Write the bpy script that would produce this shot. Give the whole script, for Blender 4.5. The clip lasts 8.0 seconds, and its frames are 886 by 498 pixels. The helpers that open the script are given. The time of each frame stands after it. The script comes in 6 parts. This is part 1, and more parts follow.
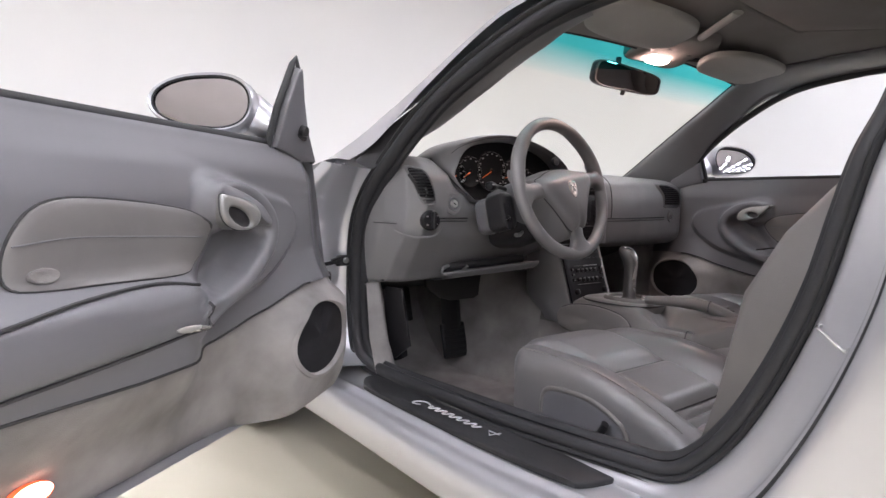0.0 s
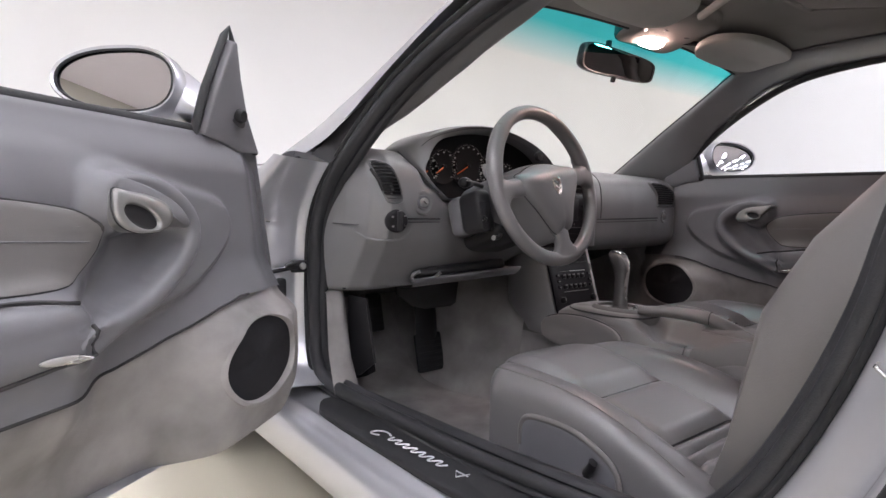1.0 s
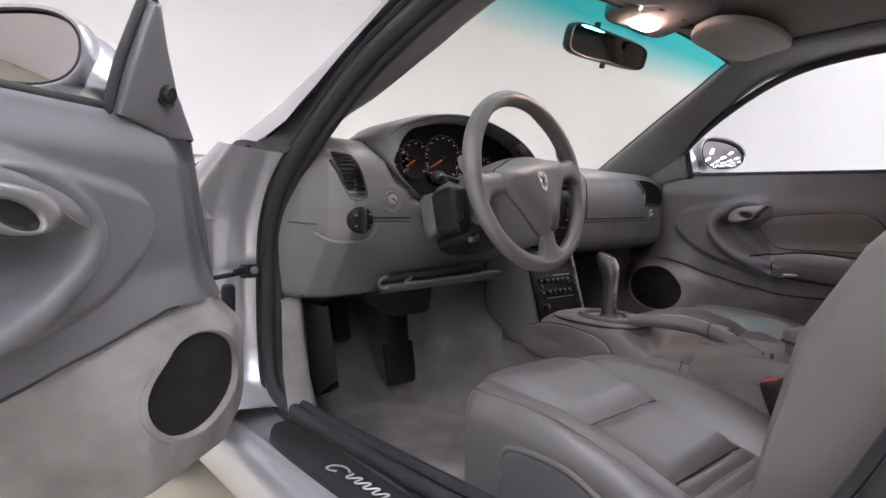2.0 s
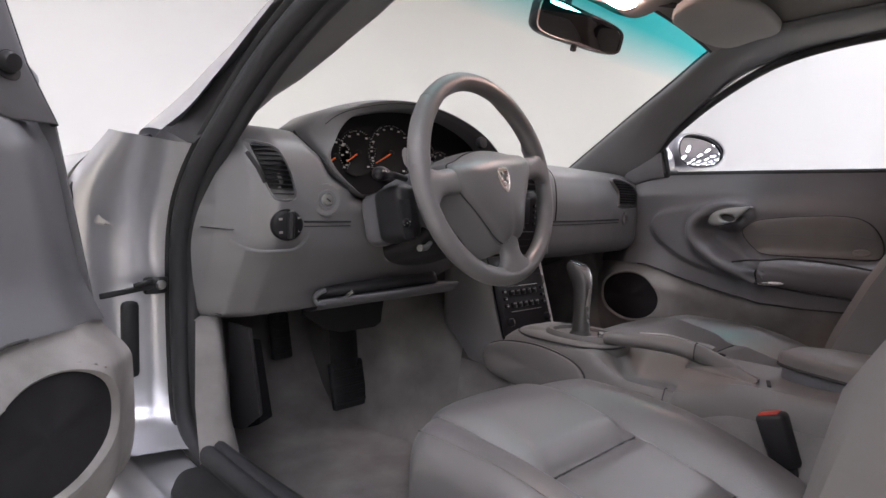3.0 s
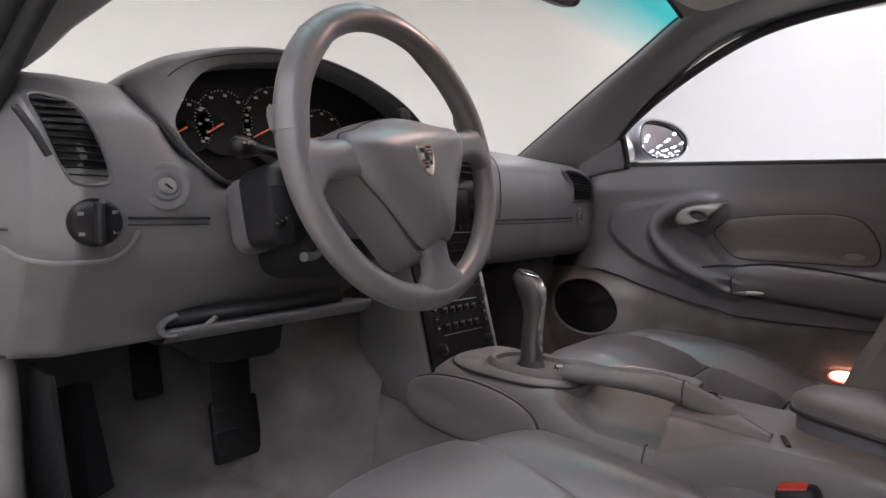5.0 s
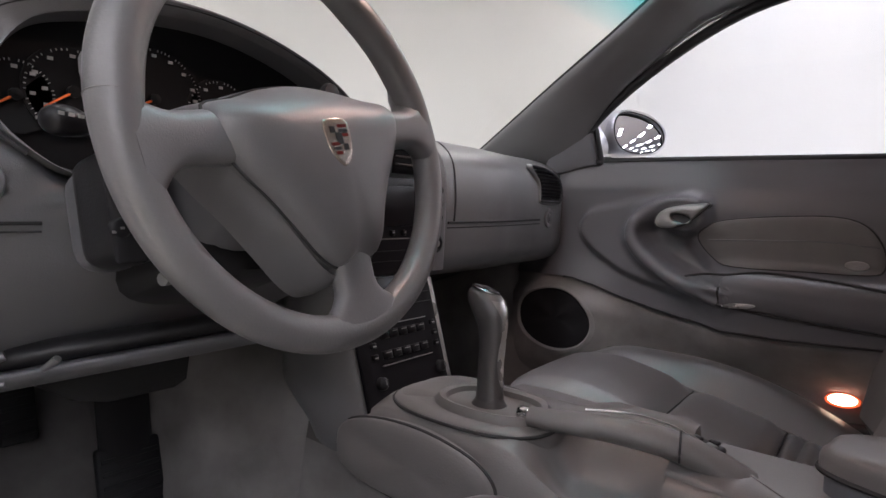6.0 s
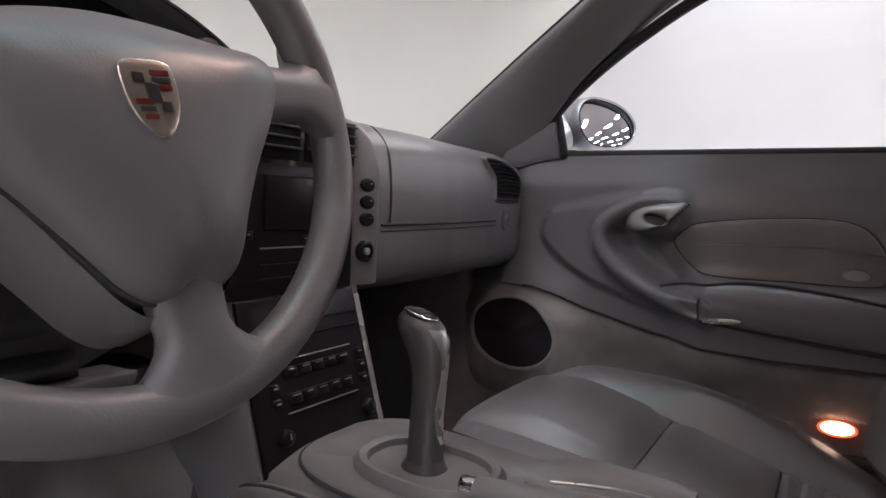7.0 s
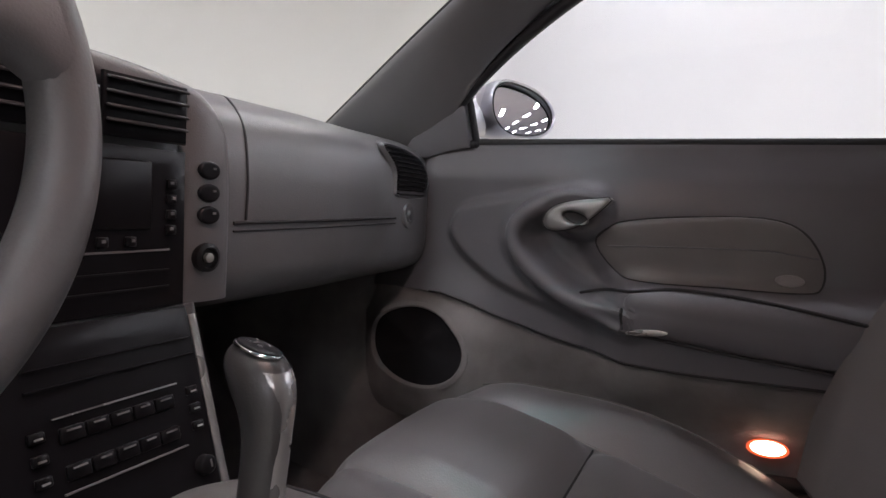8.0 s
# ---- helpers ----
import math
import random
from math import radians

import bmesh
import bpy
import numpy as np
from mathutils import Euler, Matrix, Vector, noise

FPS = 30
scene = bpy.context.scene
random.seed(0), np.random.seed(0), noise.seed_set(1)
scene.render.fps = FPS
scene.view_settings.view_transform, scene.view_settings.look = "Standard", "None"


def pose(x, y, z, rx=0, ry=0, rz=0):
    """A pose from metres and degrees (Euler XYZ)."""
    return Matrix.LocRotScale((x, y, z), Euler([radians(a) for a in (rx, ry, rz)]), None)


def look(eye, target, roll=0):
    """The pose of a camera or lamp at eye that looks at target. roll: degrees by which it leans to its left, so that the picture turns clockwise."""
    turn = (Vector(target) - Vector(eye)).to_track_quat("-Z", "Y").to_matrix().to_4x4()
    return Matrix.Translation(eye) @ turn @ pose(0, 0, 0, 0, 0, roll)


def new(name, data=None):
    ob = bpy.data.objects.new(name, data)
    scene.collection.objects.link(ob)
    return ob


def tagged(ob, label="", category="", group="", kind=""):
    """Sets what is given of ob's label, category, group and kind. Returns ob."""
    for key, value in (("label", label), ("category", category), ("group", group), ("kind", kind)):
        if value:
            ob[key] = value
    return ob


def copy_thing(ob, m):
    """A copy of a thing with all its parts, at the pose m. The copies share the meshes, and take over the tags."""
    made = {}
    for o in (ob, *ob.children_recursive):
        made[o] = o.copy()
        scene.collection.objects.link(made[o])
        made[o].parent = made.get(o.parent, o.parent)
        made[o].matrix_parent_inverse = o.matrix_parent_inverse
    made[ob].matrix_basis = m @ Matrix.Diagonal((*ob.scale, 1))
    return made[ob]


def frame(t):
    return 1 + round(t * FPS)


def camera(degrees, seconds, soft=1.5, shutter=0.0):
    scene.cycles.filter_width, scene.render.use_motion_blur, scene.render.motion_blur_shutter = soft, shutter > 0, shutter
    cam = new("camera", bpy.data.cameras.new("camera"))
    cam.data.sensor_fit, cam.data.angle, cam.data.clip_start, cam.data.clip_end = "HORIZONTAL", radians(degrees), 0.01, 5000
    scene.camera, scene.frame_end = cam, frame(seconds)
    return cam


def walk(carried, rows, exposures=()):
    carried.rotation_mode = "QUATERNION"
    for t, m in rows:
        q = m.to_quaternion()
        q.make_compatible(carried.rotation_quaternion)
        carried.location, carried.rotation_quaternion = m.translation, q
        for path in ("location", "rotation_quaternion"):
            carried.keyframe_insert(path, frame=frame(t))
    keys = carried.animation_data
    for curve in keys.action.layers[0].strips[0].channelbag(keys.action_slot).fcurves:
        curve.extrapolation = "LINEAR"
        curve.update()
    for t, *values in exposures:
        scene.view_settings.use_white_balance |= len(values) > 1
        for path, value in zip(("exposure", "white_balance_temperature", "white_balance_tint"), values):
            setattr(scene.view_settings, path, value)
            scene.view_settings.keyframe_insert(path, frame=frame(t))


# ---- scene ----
cam = camera(75.7, 8.0)
PATH = [
    (0, (-1.472, -1.124, 0.805), (-0.262, 0.463, 0.666), 0.8),
    (0.5, (-1.393, -1.066, 0.805), (-0.167, 0.509, 0.666), 0.9),
    (1, (-1.326, -1.018, 0.804), (-0.09, 0.548, 0.666), 0.9),
    (2.5, (-1.153, -0.848, 0.809), (0.185, 0.63, 0.66), 1.4),
    (3, (-1.066, -0.799, 0.813), (0.305, 0.649, 0.665), 1.4),
    (3.5, (-0.993, -0.767, 0.812), (0.391, 0.668, 0.666), 1.4),
    (4, (-0.935, -0.722, 0.81), (0.467, 0.697, 0.662), 1.4),
    (5.5, (-0.741, -0.578, 0.803), (0.806, 0.681, 0.658), 1.8),
    (6, (-0.648, -0.533, 0.808), (0.924, 0.695, 0.662), 1.8),
    (6.5, (-0.561, -0.497, 0.81), (1.035, 0.698, 0.664), 1.8),
    (7, (-0.476, -0.451, 0.811), (1.175, 0.668, 0.662), 2.1),
    (7.5, (-0.394, -0.428, 0.812), (1.331, 0.573, 0.665), 2.5),
    (8, (-0.308, -0.412, 0.81), (1.471, 0.488, 0.66), 2.5),
]
walk(cam, [(t, look(eye, target, roll)) for t, eye, target, roll in PATH], [(0.0, 0.12), (2.5, 0.07), (4.0, 0.04), (5.5, -0.05), (8.0, -0.20)])

# ---- world and lights ----
world = bpy.data.worlds.new("studio_world")
scene.world = world
world.use_nodes = True
world.node_tree.nodes["Background"].inputs[0].default_value = (0.9, 0.92, 1.0, 1)
world.node_tree.nodes["Background"].inputs[1].default_value = 0.05
scene.view_settings.exposure = 0.0


# ---- materials ----
def material(name, colour, rough=0.5, metal=0.0, grain=0.0, scale=400.0, stain=0.0, stain_scale=6.0, spec=0.5, coat=0.0, detail=3.0, relief=0.002):
    """A surface with fine relief (grain) and a broad unevenness of tone (stain)."""
    m = bpy.data.materials.new(name)
    m.use_nodes = True
    nt = m.node_tree
    bsdf = nt.nodes["Principled BSDF"]
    bsdf.inputs["Base Color"].default_value = (*colour, 1)
    bsdf.inputs["Roughness"].default_value = rough
    bsdf.inputs["Metallic"].default_value = metal
    bsdf.inputs["Specular IOR Level"].default_value = spec
    bsdf.inputs["Coat Weight"].default_value = coat
    bsdf.inputs["Coat Roughness"].default_value = 0.05
    if not grain and not stain:
        return m
    co = nt.nodes.new("ShaderNodeTexCoord")
    if stain:
        n = nt.nodes.new("ShaderNodeTexNoise")
        n.inputs["Scale"].default_value = stain_scale
        n.inputs["Detail"].default_value = 6
        nt.links.new(co.outputs["Object"], n.inputs["Vector"])
        r = nt.nodes.new("ShaderNodeMapRange")
        r.inputs["From Min"].default_value = 0.3
        r.inputs["From Max"].default_value = 0.7
        r.inputs["To Min"].default_value = 1 - stain
        r.inputs["To Max"].default_value = 1 + stain
        nt.links.new(n.outputs["Fac"], r.inputs["Value"])
        v = nt.nodes.new("ShaderNodeVectorMath")
        v.operation = "SCALE"
        v.inputs[0].default_value = colour
        nt.links.new(r.outputs["Result"], v.inputs["Scale"])
        nt.links.new(v.outputs["Vector"], bsdf.inputs["Base Color"])
        q = nt.nodes.new("ShaderNodeMapRange")
        q.inputs["To Min"].default_value = max(rough - 0.04, 0.02)
        q.inputs["To Max"].default_value = rough + 0.04
        nt.links.new(n.outputs["Fac"], q.inputs["Value"])
        nt.links.new(q.outputs["Result"], bsdf.inputs["Roughness"])
    if grain:
        g = nt.nodes.new("ShaderNodeTexNoise")
        g.inputs["Scale"].default_value = scale
        g.inputs["Detail"].default_value = detail
        nt.links.new(co.outputs["Object"], g.inputs["Vector"])
        b = nt.nodes.new("ShaderNodeBump")
        b.inputs["Strength"].default_value = grain
        b.inputs["Distance"].default_value = relief
        nt.links.new(g.outputs["Fac"], b.inputs["Height"])
        nt.links.new(b.outputs["Normal"], bsdf.inputs["Normal"])
    return m


def thin_glass(name, tint, gloss=0.06):
    """A thin pane: it lets light through with a tint, and mirrors a little."""
    m = bpy.data.materials.new(name)
    m.use_nodes = True
    nt = m.node_tree
    nt.nodes.remove(nt.nodes["Principled BSDF"])
    tr = nt.nodes.new("ShaderNodeBsdfTransparent")
    tr.inputs["Color"].default_value = (*tint, 1)
    gl = nt.nodes.new("ShaderNodeBsdfGlossy")
    gl.inputs["Roughness"].default_value = 0.01
    mix = nt.nodes.new("ShaderNodeMixShader")
    mix.inputs["Fac"].default_value = gloss
    nt.links.new(tr.outputs[0], mix.inputs[1])
    nt.links.new(gl.outputs[0], mix.inputs[2])
    nt.links.new(mix.outputs[0], nt.nodes["Material Output"].inputs["Surface"])
    return m


def glow(name, colour, strength):
    m = bpy.data.materials.new(name)
    m.use_nodes = True
    b = m.node_tree.nodes["Principled BSDF"]
    b.inputs["Base Color"].default_value = (*colour, 1)
    b.inputs["Emission Color"].default_value = (*colour, 1)
    b.inputs["Emission Strength"].default_value = strength
    return m


LEATHER = material("grey_leather", (0.160, 0.150, 0.147), 0.42, 0, 0.12, 420, 0.05, 9, spec=0.45)
LEATHER_WORN = material("worn_grey_leather", (0.160, 0.153, 0.157), 0.37, 0, 0.12, 420, 0.05, 5, spec=0.65)
LEATHER_DARK = material("dark_grey_leather", (0.052, 0.049, 0.049), 0.36, 0, 0.10, 420, 0.05, 20)
VINYL = material("grey_soft_vinyl", (0.142, 0.140, 0.152), 0.42, 0, 0.08, 1200, 0.06, 5)
PAD = material("warm_grey_leather", (0.150, 0.143, 0.141), 0.45, 0, 0.10, 900, 0.08, 12)
DASH = material("dash_vinyl", (0.178, 0.174, 0.182), 0.34, 0, 0.2, 600, 0.06, 6, spec=0.6)
CARPET = material("grey_carpet", (0.315, 0.298, 0.295), 0.95, 0, 0.8, 900, 0.26, 9, spec=0.1, relief=0.004)
LINING_DARK = material("black_vinyl", (0.045, 0.044, 0.045), 0.6, 0, 0.2, 600, 0.06, 6)
VISOR = material("pale_visor_vinyl", (0.36, 0.345, 0.325), 0.6, 0, 0.2, 900, 0.06, 9)
HEADLINER = material("dark_headliner", (0.26, 0.246, 0.238), 0.9, 0, 0.5, 1200, 0.08, 6, spec=0.1)
SILVER = material("silver_paint", (0.54, 0.54, 0.575), 0.28, 0.62, 0.03, 2500, 0.0, 3, coat=0.6)
RUBBER = material("black_rubber", (0.022, 0.022, 0.024), 0.5, 0, 0.25, 500, 0.15, 10, spec=0.28)
SEAL = material("door_seal_rubber", (0.030, 0.030, 0.033), 0.45, 0, 0.2, 350, 0.15, 8, spec=0.3)
BLACK = material("black_plastic", (0.020, 0.019, 0.021), 0.4, 0, 0.15, 500, 0.1, 12, spec=0.3)
GLOSS = material("gloss_black_plastic", (0.013, 0.012, 0.014), 0.30, 0, 0, 0, 0.1, 30, spec=0.2)
GRILLE = material("speaker_cloth", (0.022, 0.021, 0.024), 0.8, 0, 0.9, 1500, 0.12, 20, spec=0.2)
SATIN = material("satin_silver_plastic", (0.55, 0.54, 0.53), 0.28, 0.7, 0.03, 800, 0.05, 20)
HANDLE = material("handle_silver_plastic", (0.28, 0.276, 0.272), 0.30, 0.55, 0.03, 800, 0.05, 20)
CHROME = material("chrome", (0.8, 0.8, 0.8), 0.08, 1.0)
MIRROR = material("mirror_glass", (0.75, 0.76, 0.78), 0.0, 1.0)
DIAL = material("dial_black", (0.006, 0.006, 0.007), 0.6, spec=0.2)
MARK = material("dial_white_print", (0.34, 0.34, 0.33), 0.5)
NEEDLE = material("orange_needle", (0.9, 0.16, 0.03), 0.5)
# pale prints, and the highlights painted on the radio's push buttons
BUTTON = material("button_print_glint", (0.22, 0.21, 0.21), 0.3)
# for dark joints, and for the shade line over the door carpet
DARK_LINE = material("dark_joint_and_shade_line", (0.035, 0.034, 0.036), 0.8)
GOLD = material("gold_enamel", (0.66, 0.57, 0.50), 0.25, 0.8)
RED = material("red_enamel", (0.15, 0.022, 0.02), 0.25)
REDPLASTIC = material("red_plastic", (0.6, 0.05, 0.03), 0.35)
LETTER = material("silver_print", (0.50, 0.50, 0.52), 0.35, 0.5)
FLOORMAT = material("cream_studio_floor", (0.68, 0.63, 0.51), 0.35, 0, 0.05, 60, 0.05, 1.2)
HUB = material("hub_vinyl", (0.172, 0.166, 0.174), 0.40, 0, 0.12, 700, 0.05, 8, spec=0.6)
WALLMAT = material("white_studio_wall", (0.85, 0.85, 0.85), 0.8, 0, 0.05, 80, 0.02, 0.6)
SHOWROOM = material("warm_grey_wall", (0.36, 0.338, 0.302), 0.8, 0, 0.05, 80, 0.05, 0.6)
CEILMAT = material("grey_studio_ceiling", (0.60, 0.565, 0.62), 0.85, 0, 0.1, 30, 0.05, 0.8)
DARKFLOOR = material("dark_showroom_floor", (0.12, 0.115, 0.11), 0.4, 0, 0.05, 60, 0.1, 1.0)
TYRE = material("tyre_rubber", (0.022, 0.022, 0.022), 0.8, 0, 0.3, 200, 0.15, 10)
UNDER = material("dark_underbody", (0.04, 0.04, 0.04), 0.9, 0, 0.3, 100, 0.2, 5)
SCREEN = thin_glass("windscreen_glass", (0.95, 0.955, 0.90), 0.03)
SIDEGLASS = thin_glass("side_glass", (0.82, 0.825, 0.84), 0.03)
PANEL_LIGHT = glow("ceiling_panel_light", (0.935, 0.945, 1.03), 48.0)
LAMP_GLOW = glow("courtesy_lamp_glow", (1.0, 0.70, 0.52), 9.0)
LAMP_RED = glow("red_lamp_lens", (1.0, 0.14, 0.05), 1.1)
DOME_GLOW = glow("dome_lamp_glow", (1.0, 0.66, 0.58), 110.0)


def band_glass(name, low, high):
    """Glass with a turquoise tint that fades out from height high down to low."""
    m = thin_glass(name, (0.95, 0.955, 0.90), 0.03)
    nt = m.node_tree
    co = nt.nodes.new("ShaderNodeTexCoord")
    sep = nt.nodes.new("ShaderNodeSeparateXYZ")
    ramp = nt.nodes.new("ShaderNodeMapRange")
    ramp.inputs["From Min"].default_value = low
    ramp.inputs["From Max"].default_value = high
    mix = nt.nodes.new("ShaderNodeMix")
    mix.data_type = "RGBA"
    mix.inputs["A"].default_value = (0.95, 0.955, 0.90, 1)
    mix.inputs["B"].default_value = (0.07, 0.64, 0.66, 1)
    nt.links.new(co.outputs["Object"], sep.inputs[0])
    nt.links.new(sep.outputs["Z"], ramp.inputs["Value"])
    nt.links.new(ramp.outputs["Result"], mix.inputs["Factor"])
    for n in nt.nodes:
        if n.type == "BSDF_TRANSPARENT":
            nt.links.new(mix.outputs["Result"], n.inputs["Color"])
    return m


# ---- shape tools ----
def V(*p):
    return np.array(p, float)


def spline(pts, n=8, closed=False):
    """A smooth curve through the points, n steps from each to the next."""
    p = np.array(pts, float)
    k = len(p)
    out = []
    for i in range(k if closed else k - 1):
        if closed:
            a, b, c, d = p[(i - 1) % k], p[i], p[(i + 1) % k], p[(i + 2) % k]
        else:
            b, c = p[i], p[i + 1]
            a = p[i - 1] if i else 2 * b - c
            d = p[i + 2] if i + 2 < k else 2 * c - b
        for s in np.arange(n) / n:
            out.append(0.5 * (2 * b + (c - a) * s + (2 * a - 5 * b + 4 * c - d) * s * s + (3 * b - a - 3 * c + d) * s ** 3))
    if not closed:
        out.append(p[-1])
    return np.array(out)


def grid(rows, cu=False, cv=False):
    """A surface through rows of points; cu closes each row, cv the stack of rows."""
    r, c = len(rows), len(rows[0])
    verts = [tuple(p) for row in rows for p in row]
    faces = []
    for i in range(r if cv else r - 1):
        for j in range(c if cu else c - 1):
            faces.append((i * c + j, i * c + (j + 1) % c, (i + 1) % r * c + (j + 1) % c, (i + 1) % r * c + j))
    return verts, faces


def rings(loops, cap0=True, cap1=True):
    """Closed loops of one length, skinned from the first to the last, with fan caps."""
    verts, faces = grid(loops, cu=True)
    n = len(loops[0])
    for cap, k in ((cap0, 0), (cap1, len(loops) - 1)):
        if cap:
            verts.append(tuple(np.mean(np.array(loops[k]), axis=0)))
            faces += [(k * n + j, k * n + (j + 1) % n, len(verts) - 1) for j in range(n)]
    return verts, faces


def join(*geos):
    verts, faces = [], []
    for v, f in geos:
        k = len(verts)
        verts += list(v)
        faces += [tuple(i + k for i in q) for q in f]
    return verts, faces


def tube(path, r, n=10, closed=False, up=(0, 0, 1)):
    """A rod along a path; r is a radius, a pair (across, along up), or one of these a point."""
    p = np.array(path, float)
    k = len(p)
    tan = np.array([(p[(i + 1) % k] if closed or i + 1 < k else p[i]) - (p[i - 1] if closed or i else p[i]) for i in range(k)])
    tan /= np.linalg.norm(tan, axis=1)[:, None]
    loops = []
    for i in range(k):
        ri = r[i] if isinstance(r, list) else r
        a, b = ri if isinstance(ri, tuple) else (ri, ri)
        u = np.array(up, float) - tan[i] * np.dot(up, tan[i])
        u /= np.linalg.norm(u) + 1e-9
        w = np.cross(tan[i], u)
        loops.append([p[i] + a * math.cos(s) * w + b * math.sin(s) * u for s in np.arange(n) * 2 * math.pi / n])
    if closed:
        return grid(loops, cu=True, cv=True)
    return rings(loops)


def inset(loop, d):
    """A closed loop drawn in by d towards its middle."""
    p = np.array(loop)
    c = p.mean(axis=0)
    v = p - c
    size = np.linalg.norm(v, axis=1)[:, None] + 1e-9
    return c + v * np.maximum(1 - d / size, 0.02)


def slab(loop, way, thick, bev=0.003, dome=0.0, back=0.0):
    """A plate: a closed loop, thickened along way, with rounded rim and a slightly domed face."""
    p, w = np.array(loop, float), np.array(way, float)
    w = w / np.linalg.norm(w)
    c = p.mean(axis=0)
    loops = [p - w * back, p + w * (thick - bev), inset(p, 0.3 * bev) + w * (thick - 0.3 * bev), inset(p, bev) + w * thick]
    for s in (0.8, 0.55, 0.28):
        loops.append(c + (inset(p, bev) - c) * s + w * (thick + dome * (1 - s * s)))
    loops[-1] = loops[-1]
    v, f = rings(loops)
    v[-1] = tuple(c + w * (thick + dome) - (c - c))
    return v, f


def box(c, s, bev=0.004, rot=(0, 0, 0), seg=2):
    """A block with rounded edges."""
    bm = bmesh.new()
    bmesh.ops.create_cube(bm, size=1)
    bmesh.ops.scale(bm, vec=s, verts=bm.verts)
    if bev:
        bmesh.ops.bevel(bm, geom=bm.edges[:], offset=min(bev, min(s) * 0.45), segments=seg, affect="EDGES", profile=0.5)
    bmesh.ops.transform(bm, matrix=pose(*c, *rot), verts=bm.verts)
    bm.verts.index_update()
    out = [tuple(v.co) for v in bm.verts], [tuple(v.index for v in f.verts) for f in bm.faces]
    bm.free()
    return out


def lathe(profile, centre, axis=(0, 1, 0), n=32):
    """A turned form: rows of (radius, distance along the axis)."""
    a = Vector(axis).normalized()
    q = Vector((0, 0, 1)).rotation_difference(a)
    loops = []
    for r, h in profile:
        loops.append([tuple(Vector(centre) + q @ Vector((r * math.cos(s), r * math.sin(s), h))) for s in np.arange(n) * 2 * math.pi / n])
    return rings(loops)


def ellipse(c, u, w, a, b, n=32, power=2.0):
    u, w, c = np.array(u, float), np.array(w, float), np.array(c, float)
    out = []
    for s in np.arange(n) * 2 * math.pi / n:
        cs, sn = math.cos(s), math.sin(s)
        out.append(c + u * a * math.copysign(abs(cs) ** (2 / power), cs) + w * b * math.copysign(abs(sn) ** (2 / power), sn))
    return np.array(out)


def moved(geo, m):
    return [tuple(m @ Vector(v)) for v in geo[0]], geo[1]


def part(name, geo, mat, parent=None, label="", m=None, smooth=True, sharp=50):
    """Links one mesh under a thing or a part."""
    if m is not None:
        geo = moved(geo, m)
    me = bpy.data.meshes.new(name)
    me.from_pydata([tuple(map(float, v)) for v in geo[0]], [], geo[1])
    bm = bmesh.new()
    bm.from_mesh(me)
    bmesh.ops.remove_doubles(bm, verts=bm.verts, dist=1e-6)
    bmesh.ops.recalc_face_normals(bm, faces=bm.faces)
    bm.to_mesh(me)
    bm.free()
    if smooth:
        me.shade_smooth()
        me.set_sharp_from_angle(angle=radians(sharp))
    me.materials.append(mat)
    ob = new(name, me)
    if parent is not None:
        ob.parent = parent
    if label:
        ob["label"] = label
    return ob


def thing(name, label, category, group="", kind=""):
    return tagged(new(name), label, category, group, kind)


def mirror_x(pts):
    return [(-p[0], p[1], p[2]) for p in pts]


def lerp(a, b, s):
    return np.array(a, float) * (1 - s) + np.array(b, float) * s


def smooth_step(a, b, x):
    s = np.clip((x - a) / (b - a), 0, 1)
    return s * s * (3 - 2 * s)


def path_distance(y, z, path):
    """The distance of (y, z) from a polyline."""
    p = np.array(path, float)
    best = 1e9
    for a, b in zip(p[:-1], p[1:]):
        d = b - a
        s = min(max(((y - a[0]) * d[0] + (z - a[1]) * d[1]) / (d @ d), 0), 1)
        best = min(best, math.hypot(y - a[0] - s * d[0], z - a[1] - s * d[1]))
    return best


def inside(y, z, poly):
    """Signed distance to a closed outline: positive inside."""
    p = [tuple(q) for q in poly]
    d = path_distance(y, z, p + p[:1])
    hit = False
    for (y0, z0), (y1, z1) in zip(p, p[1:] + p[:1]):
        if (z0 > z) != (z1 > z) and y < (y1 - y0) * (z - z0) / (z1 - z0) + y0:
            hit = not hit
    return d if hit else -d


IDENT = Matrix.Identity(4)
HINGE = Matrix.Translation((-0.902, 0.359, 0))
DOOR_OPEN = 54.3
FLIP = Matrix.Diagonal((-1, 1, 1, 1))
DRIVER = HINGE @ pose(0, 0, 0, 0, 0, -DOOR_OPEN) @ HINGE.inverted() @ FLIP

